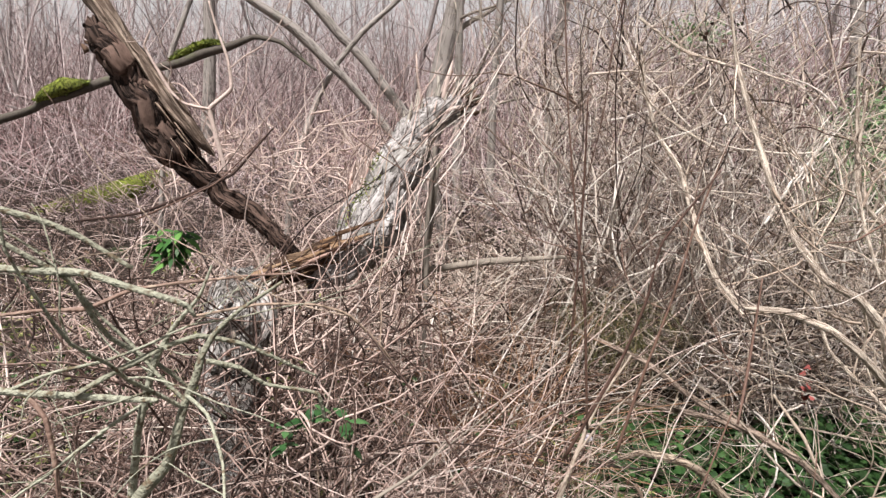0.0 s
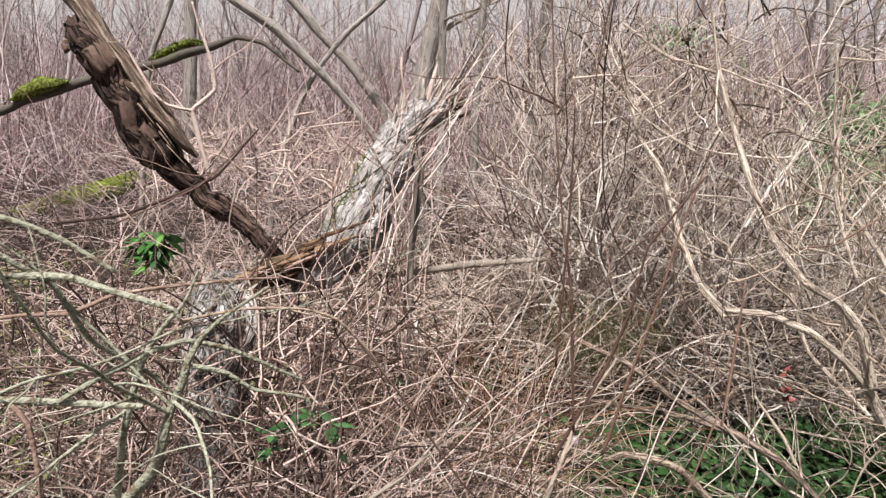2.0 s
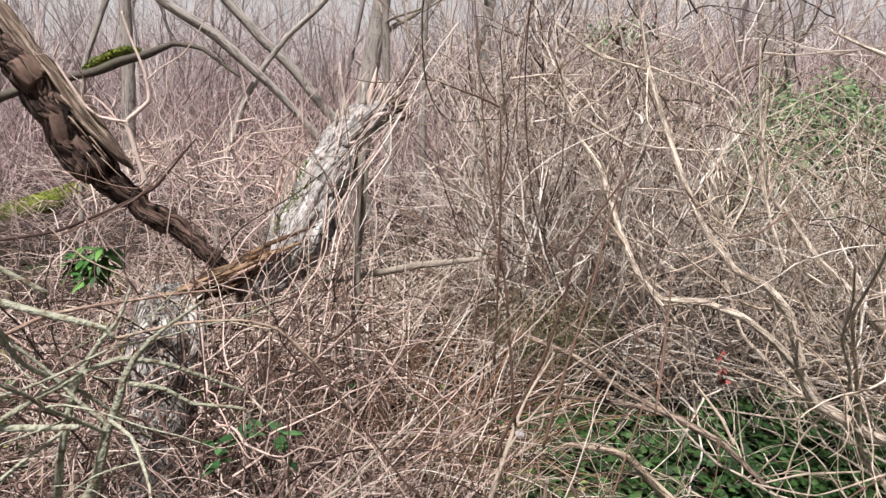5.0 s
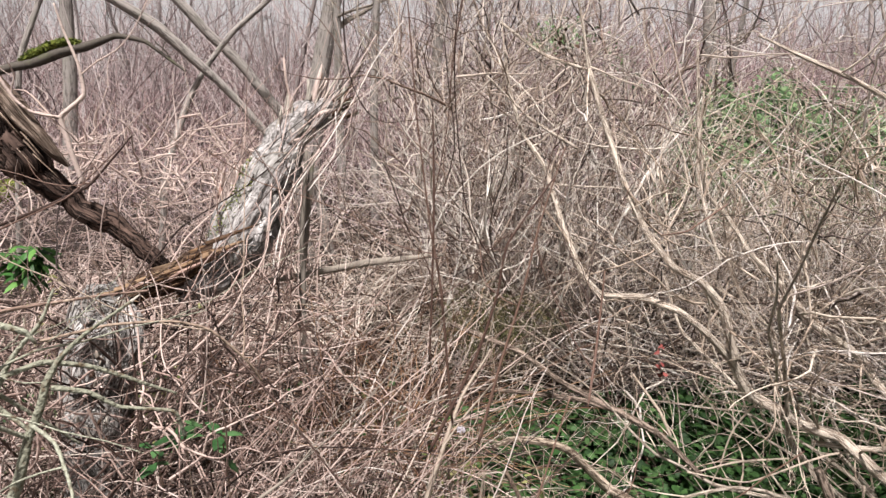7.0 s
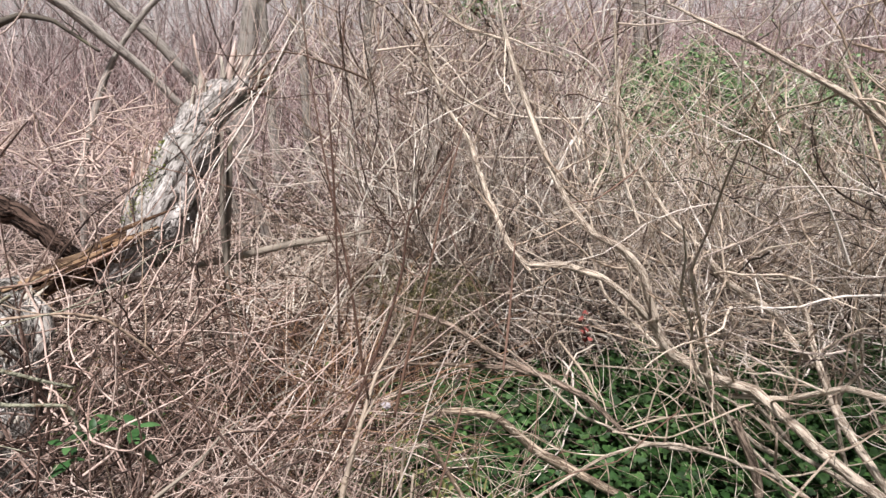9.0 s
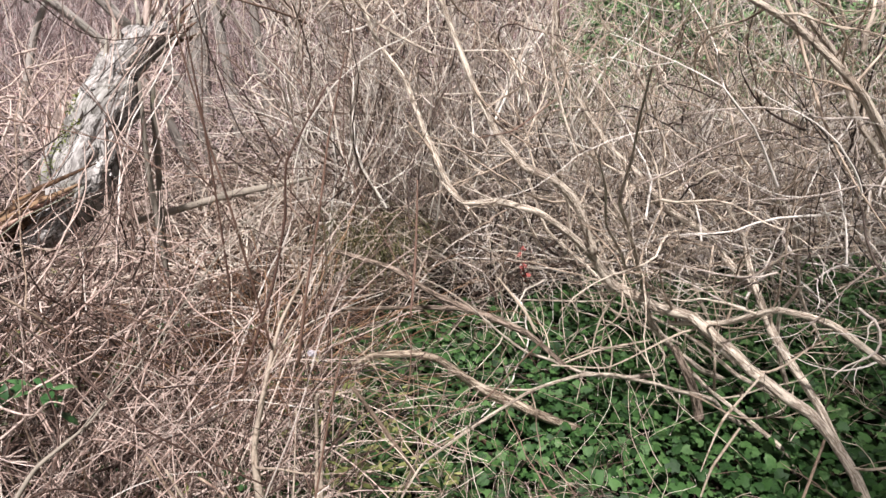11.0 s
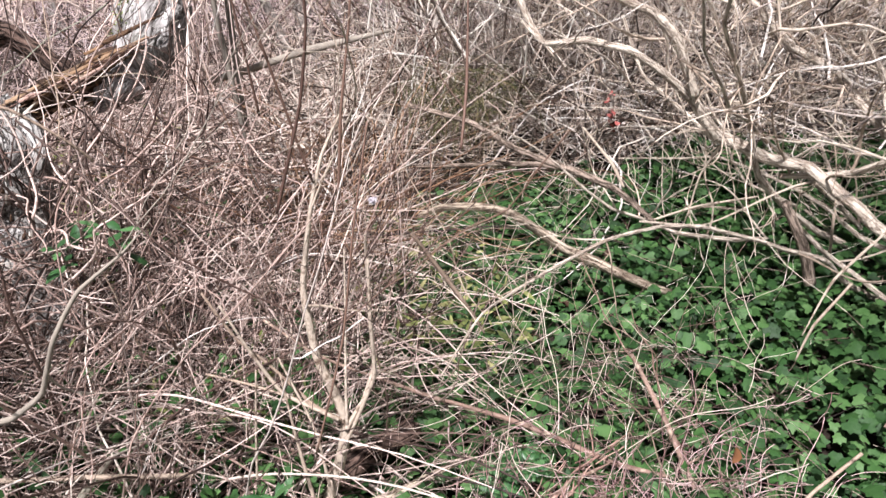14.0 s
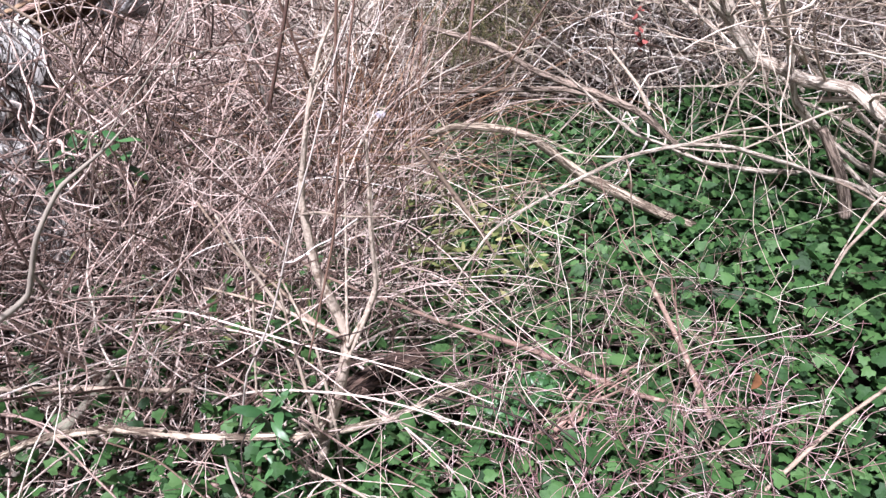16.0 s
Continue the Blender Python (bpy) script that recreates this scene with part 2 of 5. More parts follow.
MAT["log_grey"] = log_material("grey_trunk_bark", (0.1, 0.088, 0.08), (0.115, 0.1, 0.094), (0.61, 0.575, 0.565), (0.2, 0.195, 0.165), 75, 0.55, 0.03, 0.58, 0.6, grains=95, soft=0.13)
MAT["log_tree"] = log_material("tree_bark", (0.14, 0.12, 0.11), (0.24, 0.21, 0.19), (0.42, 0.38, 0.355), (0.25, 0.24, 0.2), 20, 0.1, 0.03, 0.6, 0.6, soft=0.25)
MAT["log_rot"] = log_material("rotten_log_bark", (0.012, 0.007, 0.006), (0.026, 0.016, 0.013), (0.2, 0.13, 0.105), (0.018, 0.011, 0.009), 40, 0.2, 0.05, 0.57, 1.0, 0.9, 45, 0.16)
MAT["log_split"] = log_material("split_log_wood", (0.1, 0.068, 0.052), (0.24, 0.17, 0.13), (0.56, 0.45, 0.37), (0.18, 0.12, 0.09), 60, 0.05, 0.14, 0.6, 0.8)
MAT["log_pink"] = log_material("torn_pink_wood", (0.26, 0.19, 0.165), (0.42, 0.32, 0.285), (0.7, 0.6, 0.55), (0.34, 0.24, 0.2), 60, 0.2, 0.1, 0.6, 1.0, soft=0.14)
MAT["log_heart"] = log_material("rotten_heart_wood", (0.03, 0.015, 0.01), (0.13, 0.075, 0.045), (0.4, 0.28, 0.185), (0.05, 0.028, 0.018), 50, 0.06, 0.2, 0.54, 1.0, 0.9, 90, 0.12)
MAT["log_dark"] = log_material("dark_lichen_bark", (0.07, 0.06, 0.054), (0.2, 0.175, 0.16), (0.78, 0.75, 0.73), (0.06, 0.048, 0.036), 110, 0.6, 0.05, 0.52, 1.0, grains=60, soft=0.15)
MAT["log_moss"] = log_material("mossy_bark", (0.03, 0.03, 0.012), (0.11, 0.14, 0.02), (0.27, 0.3, 0.06), (0.08, 0.06, 0.04), 60, 0.6, 0.04, 0.6)
MAT["log_elder"] = log_material("elder_furrowed_bark", (0.28, 0.21, 0.165), (0.43, 0.345, 0.28), (0.77, 0.68, 0.585), (0.3, 0.22, 0.17), 90, 0.1, 0.06, 0.62, 0.7, 0.8, 110, 0.14)
MAT["log_brown"] = log_material("dull_brown_bark", (0.09, 0.065, 0.05), (0.16, 0.115, 0.09), (0.42, 0.33, 0.27), (0.12, 0.085, 0.065), 80, 0.12, 0.06, 0.58, 0.8, 0.85, 100, 0.15)
MAT["log_tan"] = log_material("fallen_stick_bark", (0.26, 0.18, 0.13), (0.46, 0.35, 0.26), (0.74, 0.62, 0.5), (0.17, 0.115, 0.085), 90, 0.1, 0.06, 0.58, 0.9, 0.8, 90, 0.15)

# ---- builders ----
rng = np.random.default_rng(11)


def unit(v):
    return v / np.maximum(np.linalg.norm(v, axis=-1, keepdims=True), 1e-9)


def tube_arrays(P, R, sides):
    """Tapered tubes along N paths of K points: vertices and quads."""
    n, k, _ = P.shape
    T = unit(np.gradient(P, axis=1))
    ref = unit(np.cross(P[:, -1] - P[:, 0], rng.normal(size=(n, 3))))[:, None, :]
    U = unit(np.cross(T, np.broadcast_to(ref, T.shape)))
    V = np.cross(T, U)
    a = np.arange(sides) * 2 * np.pi / sides
    ring = np.cos(a)[:, None] * U[:, :, None, :] + np.sin(a)[:, None] * V[:, :, None, :]
    verts = (P[:, :, None, :] + R[:, :, None, None] * ring).reshape(-1, 3)
    idx = np.arange(n * k * sides).reshape(n, k, sides)
    nxt = np.roll(idx, -1, axis=2)
    quads = np.stack([idx[:, :-1], nxt[:, :-1], nxt[:, 1:], idx[:, 1:]], -1).reshape(-1, 4)
    return verts, quads


def mesh_of(name, verts, faces, material, smooth=True):
    """A mesh from arrays; all faces have the same number of corners."""
    me = bpy.data.meshes.new(name)
    corners = faces.shape[1]
    me.vertices.add(len(verts)); me.vertices.foreach_set("co", np.ascontiguousarray(verts, np.float32).ravel())
    me.loops.add(faces.size); me.loops.foreach_set("vertex_index", np.ascontiguousarray(faces, np.int32).ravel())
    me.polygons.add(len(faces)); me.polygons.foreach_set("loop_start", np.arange(0, faces.size, corners, dtype=np.int32))
    me.update(calc_edges=True)
    if smooth:
        me.shade_smooth()
    me.materials.append(material)
    return me


def part(name, me, parent, label=""):
    ob = new(name, me)
    ob.parent = parent
    ob.matrix_parent_inverse = parent.matrix_world.inverted() if parent.type == "EMPTY" else Matrix()
    return tagged(ob, label=label)


def grow(base, way, length, k, droop, wander, r0, r1, low=0.015):
    """Paths of k points that start at base, bend down by droop and wander."""
    n = len(base)
    P, d = np.zeros((n, k, 3)), unit(way)
    P[:, 0] = base
    step = (np.asarray(length) / (k - 1)) * np.ones(n)
    drift = rng.normal(size=(n, 3)) * wander * 0.35
    for j in range(1, k):
        d = unit(d + drift + rng.normal(size=(n, 3)) * wander - np.array([0, 0, 1]) * (np.asarray(droop) * np.ones(n))[:, None])
        P[:, j] = P[:, j - 1] + d * step[:, None]
        P[:, j, 2] = np.maximum(P[:, j, 2], low)
    R = (np.asarray(r0) * np.ones(n))[:, None] * (1 - np.linspace(0, 1, k)) + (np.asarray(r1) * np.ones(n))[:, None] * np.linspace(0, 1, k)
    return P, R


def fluent(P, R):
    """The same paths with rounded bends: twice the points."""
    pad = np.concatenate([2 * P[:, :1] - P[:, 1:2], P, 2 * P[:, -1:] - P[:, -2:-1]], 1)
    mid = (-pad[:, :-3] + 9 * pad[:, 1:-2] + 9 * pad[:, 2:-1] - pad[:, 3:]) / 16
    Q = np.zeros((P.shape[0], 2 * P.shape[1] - 1, 3)); S = np.zeros(Q.shape[:2])
    Q[:, ::2], Q[:, 1::2] = P, mid
    S[:, ::2], S[:, 1::2] = R, (R[:, 1:] + R[:, :-1]) / 2
    return Q, S


def side_shoots(P, R, count, length, k, droop, wander, r1=0.0008):
    """Shorter shoots that leave the given paths."""
    n, kk, _ = P.shape
    i, j = rng.integers(0, n, count), rng.integers(1, kk - 1, count)
    along = unit(P[i, j + 1] - P[i, j])
    way = unit(along + rng.normal(size=(count, 3)) * 0.66)
    return grow(P[i, j], way, length * rng.uniform(0.4, 1.2, count), k, droop, wander, R[i, j] * 0.6, r1)


EYES = np.array([eye for _, eye, _, _ in PATH])


def clear(P, near=0.5):
    """Which paths keep away from the walk."""
    gap = np.linalg.norm(P[:, :, None, :] - EYES[None, None], axis=-1).min(axis=(1, 2))
    return gap > near


def patch(x0, y0, x1, y1, n, z0, z1):
    """Places in a box of the plan whose corners are worn off unevenly."""
    p = np.stack([rng.uniform(x0, x1, n), rng.uniform(y0, y1, n), rng.uniform(z0, z1, n)], -1)
    u, v = np.abs(2 * (p[:, 0] - x0) / (x1 - x0) - 1), np.abs(2 * (p[:, 1] - y0) / (y1 - y0) - 1)
    return p[(u ** 4 + v ** 4) ** 0.25 + rng.normal(size=n) * 0.07 + 0.08 * np.sin(p[:, 0] * 5 + p[:, 1] * 7) < 1.0]


def thicket(name, label, material, box, stems, tall, shoots, lean=0.8, droop=0.1, wander=0.16, r=(0.0022, 0.0042), k=9, near=0.5, sides=4, keep=None, toward=(0, 0, 0)):
    """A tangle of canes rooted in a box of the plan (x0, y0, x1, y1), with side shoots, as one mass."""
    x0, y0, x1, y1 = box
    base = patch(x0, y0, x1, y1, stems, 0.0, 0.0)
    if keep is not None:
        base = base[keep(base)]
    n = len(base)
    ang = rng.uniform(0, 2 * np.pi, n)
    way = np.stack([np.cos(ang) * lean, np.sin(ang) * lean, rng.uniform(0.4, 1.2, n)], -1) + np.array(toward)
    P, R = grow(base, way, tall * rng.uniform(0.5, 1.25, n), k, droop * rng.uniform(0.4, 1.6, n), wander, rng.uniform(*r, n), 0.0009)
    Q, S = side_shoots(P, R, shoots, tall * 0.45, 6, droop * 0.7, wander * 1.3)
    a, b = clear(P, near), clear(Q, near)
    P, R, Q, S = P[a], R[a], Q[b], S[b]
    if near > 0.6:
        P, R = fluent(P, R); Q, S = fluent(Q, S)
    if y0 > 5:  # far stems need fewer bends
        P, R, Q, S, sides = P[:, ::2], R[:, ::2], Q[:, [0, 2, 5]], S[:, [0, 2, 5]], 3
    v1, f1 = tube_arrays(P, R, sides)
    v2, f2 = tube_arrays(Q, S, 3)
    f2 = f2 + len(v1)
    ob = new(name, mesh_of(name, np.concatenate([v1, v2]), np.concatenate([f1, f2]), material))
    return tagged(ob, label, "bramble", kind="stuff")


def smooth_path(points, per=5):
    """A rounded path through control points (x, y, z, radius)."""
    c = np.array(points, float)
    c = np.concatenate([[2 * c[0] - c[1]], c, [2 * c[-1] - c[-2]]])
    c[:, 3] = np.maximum(c[:, 3], 0.0008)
    out = []
    for a, b, d, e in zip(c[:-3], c[1:-2], c[2:-1], c[3:]):
        for s in np.arange(per) / per:
            m0, m1 = 0.24 * (d - a), 0.24 * (e - b)
            out.append((2 * s ** 3 - 3 * s * s + 1) * b + (s ** 3 - 2 * s * s + s) * m0 + (3 * s * s - 2 * s ** 3) * d + (s ** 3 - s * s) * m1)
    return np.array(out + [c[-2]])


def even_noise(own, n, width, cols=1):
    """Smooth random curves of unit spread, one a column."""
    w = np.hanning(width + 2)[1:-1]
    w /= np.sqrt((w ** 2).sum())
    raw = own.normal(size=(n + width - 1, cols))
    return np.stack([np.convolve(raw[:, c], w, "valid") for c in range(cols)], 1)


def rough_tube(points, sides=9, per=6, knobs=0.12, wobble=0.25, seed=0, caps=True, flakes=0.0):
    """A single limb with uneven bark: vertices and quads. The ends are closed."""
    p = smooth_path(points, per)
    own = np.random.default_rng(seed + 5)
    xyz, r = p[:, :3].copy(), p[:, 3].copy()
    xyz[1:-1] += even_noise(own, len(p), 9, 3)[1:-1] * r[1:-1, None] * wobble
    r *= 1 + even_noise(own, len(r), 17)[:, 0] * 0.06
    T = unit(np.gradient(xyz, axis=0))
    ref = unit(np.cross(T.mean(0), [0.3, 0.2, 1.0] if abs(unit(T.mean(0))[2]) < 0.9 else [1.0, 0, 0]))
    U = unit(np.cross(T, ref)); V = np.cross(T, U)
    a = np.arange(sides) * 2 * np.pi / sides
    rows = even_noise(own, len(r), 15, sides)
    rows = (rows + np.roll(rows, 1, 1) + np.roll(rows, -1, 1)) / 1.8
    lump = 1 + own.normal(size=(1, sides)) * knobs * 0.6 + rows * knobs
    if flakes:
        fine = own.normal(size=(len(r) + 2, sides))
        lump += flakes * (fine[:-2] + fine[1:-1] + fine[2:]) / 1.7
    ring = np.cos(a)[:, None] * U[:, None] + np.sin(a)[:, None] * V[:, None]
    verts = xyz[:, None] + (r[:, None] * lump)[..., None] * ring
    if caps:
        verts = np.concatenate([np.broadcast_to(xyz[:1, None], (1, sides, 3)) + (verts[:1] - xyz[:1, None]) * 0.02, verts,
                                np.broadcast_to(xyz[-1:, None], (1, sides, 3)) + (verts[-1:] - xyz[-1:, None]) * 0.02])
    k = len(verts)
    idx = np.arange(k * sides).reshape(k, sides); nxt = np.roll(idx, -1, axis=1)
    return verts.reshape(-1, 3), np.stack([idx[:-1], nxt[:-1], nxt[1:], idx[1:]], -1).reshape(-1, 4)


IVY = np.array([(0, -0.02, 0), (0.3, -0.2, -0.04), (0.53, 0.1, -0.07), (0.4, 0.32, -0.02), (0.42, 0.58, -0.08), (0.22, 0.64, -0.01), (0, 0.95, -0.1),
                (-0.22, 0.64, -0.01), (-0.42, 0.58, -0.08), (-0.4, 0.32, -0.02), (-0.53, 0.1, -0.07), (-0.3, -0.2, -0.04), (0, 0.3, 0.05)])
IVY_TRI = np.array([(12, k, (k + 1) % 12) for k in range(12)])
BLADE = np.array([(0, 0, 0), (0.1, 0.2, -0.02), (0.15, 0.5, -0.02), (0.09, 0.8, -0.06), (0, 1, -0.14), (-0.09, 0.8, -0.06), (-0.15, 0.5, -0.02), (-0.1, 0.2, -0.02), (0, 0.5, 0.03)])
BLADE_TRI = np.array([(8, k, (k + 1) % 8) for k in range(8)])


def leaf_arrays(shape, tri, at, size, up, turn):
    """Copies of a leaf at places, with their own size, facing and turn."""
    n = len(at)
    w = unit(up)
    a = unit(np.cross(w, np.stack([np.cos(turn), np.sin(turn), np.zeros(n)], -1)))
    b = np.cross(w, a)
    v = at[:, None] + size[:, None, None] * (shape[None, :, 0:1] * a[:, None] + shape[None, :, 1:2] * b[:, None] + shape[None, :, 2:3] * w[:, None])
    return v.reshape(-1, 3), (tri[None] + np.arange(n)[:, None, None] * len(shape)).reshape(-1, 3)


KINDS = {  # material, label, category
    "elder_branch": ("lichen_bark", "", ""),
    "stem": ("log_elder", "", ""),
    "bramble_cane": ("red_bark", "thick red-brown dead bramble cane", "bramble"),
    "dry_cane": ("tan_bark", "pale tan dry bramble cane", "bramble"),
    "pale_stem": ("white_wood", "", ""),
    "bramble_shoot": ("bramble_dark", "thin dark brown upright shoot with side twigs", "shoot"),
    "forked_twig": ("pink_twig", "forked pale bare twig beside the leaning log", "twig"),
    "dead_pole": ("grey_bark", "grey dead pole lying across the brambles", "branch"),
    "dead_stake": ("dark_bark", "upright grey dead wood beside the broken trunk", "branch"),
    "fallen_stick": ("log_tan", "pale fallen stick lying over the ivy", "stick"),
    "brown_stick": ("log_brown", "dull brown dead branch lying over the ivy", "stick"),
    "moss_patch": ("log_moss", "", ""),
    "wood_chip": ("pink_twig", "pale broken piece of wood on the brush heap", "wood"),
    "dry_twig": ("white_wood", "bleached dry twig above the ivy", "twig"),
    "dead_branch": ("grey_bark", "grey dead branch among the bramble canes", "branch"),
    "rotten_stick": ("log_rot", "dark brown rotten piece of wood in the ivy", "wood"),
    "leaning_tree": ("log_tree", "slim leaning grey tree without leaves", "tree"),
    "mossy_branch": ("dark_limb", "dark low branch with patches of green moss", "branch"),
    "mossy_log": ("log_moss", "fallen log thick with yellow-green moss", "log"),
}
count = 0


def add_uv(me, rings, sides, length, around):
    """Lengths along and round a tube, in metres, for bark that follows it."""
    k, c = np.meshgrid(np.arange(rings - 1), np.arange(sides), indexing="ij")
    u = np.stack([c, c + 1, c + 1, c], -1) / sides * around
    v = np.stack([k, k, k + 1, k + 1], -1) / (rings - 1) * length
    layer = me.uv_layers.new(name="UVMap")
    layer.data.foreach_set("uv", np.stack([u, v], -1).astype(np.float32).ravel())


def log_mesh(name, points, material, sides=20, per=8, knobs=0.08, wobble=0.06, seed=0, flakes=0.0):
    v, f = rough_tube(points, sides, per, knobs, wobble, seed, True, flakes)
    me = mesh_of(name, v, f, MAT[material])
    p = np.array(points)
    add_uv(me, len(v) // sides, sides, float(np.linalg.norm(np.diff(p[:, :3], axis=0), axis=1).sum()), float(p[:, 3].mean() * 6.28))
    return me


def twig(parent, start, way, size, r, mat, seed):
    """A side twig with its own fine shoots, as one part."""
    P, R = grow(start[None], way[None], size, 9, -0.03, 0.17, r, 0.0009)
    Q, S = side_shoots(P, R, 4, size * 0.45, 6, -0.02, 0.2)
    v1, f1 = tube_arrays(*fluent(P, R), 5); v2, f2 = tube_arrays(*fluent(Q, S), 4)
    return part("twig", mesh_of("twig", np.concatenate([v1, v2]), np.concatenate([f1, f2 + len(v1)]), MAT[mat]), parent)


def limb(kind, points, twigs=0, under=None):
    """One branch or stem, as a thing or as a part of a shrub, with its twigs."""
    global count
    count += 1
    mat, label, category = KINDS[kind]
    thick = max(p[3] for p in points)
    if mat.startswith("log"):
        me = log_mesh(kind, points, mat, 16 if thick > 0.03 else 10, 7, 0.08, 0.12, count)
    else:
        v, f = rough_tube(points, 10 if thick > 0.012 else 7, 7, 0.1, 0.16, count)
        me = mesh_of(kind, v, f, MAT[mat])
    ob = part(kind, me, under) if under else tagged(new(kind, me), label, category)
    if kind in ("moss_patch", "mossy_log"):
        moss_fuzz(points, ob.parent or ob, 1800, (0.012, 0.034) if kind == "moss_patch" else (0.02, 0.05))
    p = smooth_path(points, 5)
    for k in range(twigs):
        j = int(rng.integers(1, len(p) - 2))
        way = unit(unit(p[j + 1, :3] - p[j, :3]) * rng.choice([-1.0, 1.0]) * 0.5 + rng.normal(size=3) * 0.7 + np.array([0, 0, 0.5]))
        start = p[j, :3]
        if np.linalg.norm(EYES - start - way * 0.3, axis=1).min() > 0.55:
            twig(ob, start, way, rng.uniform(0.2, 0.6), min(p[j, 3] * 0.5, 0.0045), {"log_elder": "elder_bark", "log_tan": "tan_bark"}.get(mat, mat), k)
    return ob


def moss_fuzz(points, under, n, size):
    """Short moss tufts over the upper side of a mossy piece."""
    p = smooth_path(points, 6)
    i = rng.integers(0, len(p), n)
    d = unit(rng.normal(size=(n, 3)) + np.array([0, -0.3, 0.6]))
    v, f = leaf_arrays(BLADE, BLADE_TRI, p[i, :3] + d * p[i, 3:4] * 0.9, rng.uniform(*size, n), unit(rng.normal(size=(n, 3)) + d * 0.6), rng.uniform(0, 6.28, n))
    return tagged(part("moss", mesh_of("moss", v, f, MAT["moss"], smooth=False), under), kind="stuff")


def shrub(name, at, label, category):
    ob = new(name)
    ob.location = at
    bpy.context.view_layer.update()
    return tagged(ob, label, category)


# ---- ground ----
def ground_height(x, y):
    return 0.05 * np.sin(x * 1.7 + 0.6) * np.cos(y * 1.3) + 0.02 * np.sin(x * 5.1 + y * 3.7) - 0.09


def spaced(far, fine, n):
    s = np.linspace(-1, 1, n)
    return np.sign(s) * (np.abs(s) * fine + (far - fine) * np.abs(s) ** 6)


gx, gy = spaced(400, 8, 200), spaced(400, 8, 200) + 3
X, Y = np.meshgrid(gx, gy, indexing="ij")
Z = ground_height(X, Y) + rng.normal(size=X.shape) * 0.012
gi = np.arange(X.size).reshape(X.shape)
quads = np.stack([gi[:-1, :-1], gi[1:, :-1], gi[1:, 1:], gi[:-1, 1:]], -1).reshape(-1, 4)
tagged(new("ground", mesh_of("ground", np.stack([X, Y, Z], -1).reshape(-1, 3), quads, MAT["soil"])), "dark woodland soil with leaf litter", "ground", kind="structure")

# ---- leaves ----
def leaves(name, label, category, material, at, size, shape=IVY, tri=IVY_TRI, tilt=0.55, lean=(0, -0.15, 1)):
    n = len(at)
    v, f = leaf_arrays(shape, tri, at, size, np.array(lean) + rng.normal(size=(n, 3)) * tilt * np.array([1, 1, 0.3]), rng.uniform(0, 2 * np.pi, n))
    return tagged(new(name, mesh_of(name, v, f, material, smooth=False)), label, category, kind="stuff")


def scatter(box, n, z0, z1):
    x0, y0, x1, y1 = box
    p = np.stack([rng.uniform(x0, x1, n), rng.uniform(y0, y1, n), np.zeros(n)], -1)
    p[:, 2] = ground_height(p[:, 0], p[:, 1]) + rng.uniform(z0, z1, n)
    return p


def in_ivy(p):
    """Where the ivy carpet lies in the plan, with a ragged edge."""
    x, y = p[:, 0], p[:, 1]
    ragged = 0.16 * np.sin(y * 3.1) + 0.1 * np.sin(y * 9 + x * 4) + 0.12 * np.sin(x * 6.3 + 1)
    inside = (x > 0.2 + ragged * 0.8) & (y < 3.05 + ragged)
    far = np.hypot((x - 1.6) / 3.4, (y - 1.6) / 2.3) + ragged * 0.3 + rng.normal(size=len(x)) * 0.07
    return inside & (far < 1.0)


p = scatter((-0.2, -1.0, 5.4, 3.4), 52000, 0.03, 0.14)
p = p[in_ivy(p)]
leaves("ivy_carpet", "carpet of glossy dark green ivy leaves on the ground", "ivy", MAT["ivy"], p, rng.uniform(0.017, 0.043, len(p)), tilt=0.5)
p = scatter((-0.2, -1.0, 5.4, 3.4), 19000, 0.0, 0.05)
p = p[in_ivy(p)]
leaves("ivy_underlayer", "shaded lower ivy leaves close to the soil", "ivy", MAT["ivy"], p, rng.uniform(0.04, 0.06, len(p)), tilt=0.4)
carpet = bpy.data.objects["ivy_carpet"]
shapes = []
for k in range(6):
    v = IVY * np.array([rng.uniform(0.85, 1.15), 1, rng.uniform(0.5, 2.0)]) * rng.uniform(0.024, 0.044)
    shapes.append(mesh_of("leaf", v, IVY_TRI, MAT["ivy"], smooth=False))
at = scatter((0.75, 0.8, 1.75, 1.6), 290, 0.12, 0.16)
for k, place in enumerate(at):
    leaf = part("leaf", shapes[k % 6], carpet)
    leaf.location = place
    leaf.rotation_euler = (rng.normal(0.15, 0.35), rng.normal(0, 0.35), rng.uniform(0, 6.28))
p = scatter((-3.2, -0.2, 0.5, 3.2), 11000, 0.02, 0.2)
p = p[np.hypot((p[:, 0] + 1.0) / 1.9, (p[:, 1] - 1.6) / 1.5) + rng.normal(size=len(p)) * 0.2 < 0.95]
leaves("ivy_patch", "scattered ivy leaves under the brambles", "ivy", MAT["ivy"], p, rng.uniform(0.02, 0.04, len(p)), tilt=0.7)
p = scatter((-0.8, 0.85, 0.35, 1.75), 1700, 0.05, 0.33)
leaves("ivy_patch", "ivy leaves among the lower bramble canes", "ivy", MAT["ivy"], p, rng.uniform(0.018, 0.038, len(p)), tilt=0.7)
p = scatter((-9, -7, 10, 10), 10000, 0.005, 0.03)
leaves("leaf_litter", "brown dead leaves on the woodland floor", "leaf litter", MAT["litter"], p, rng.uniform(0.03, 0.07, len(p)), BLADE * np.array([2.2, 1, 1.5]), BLADE_TRI, 0.4)

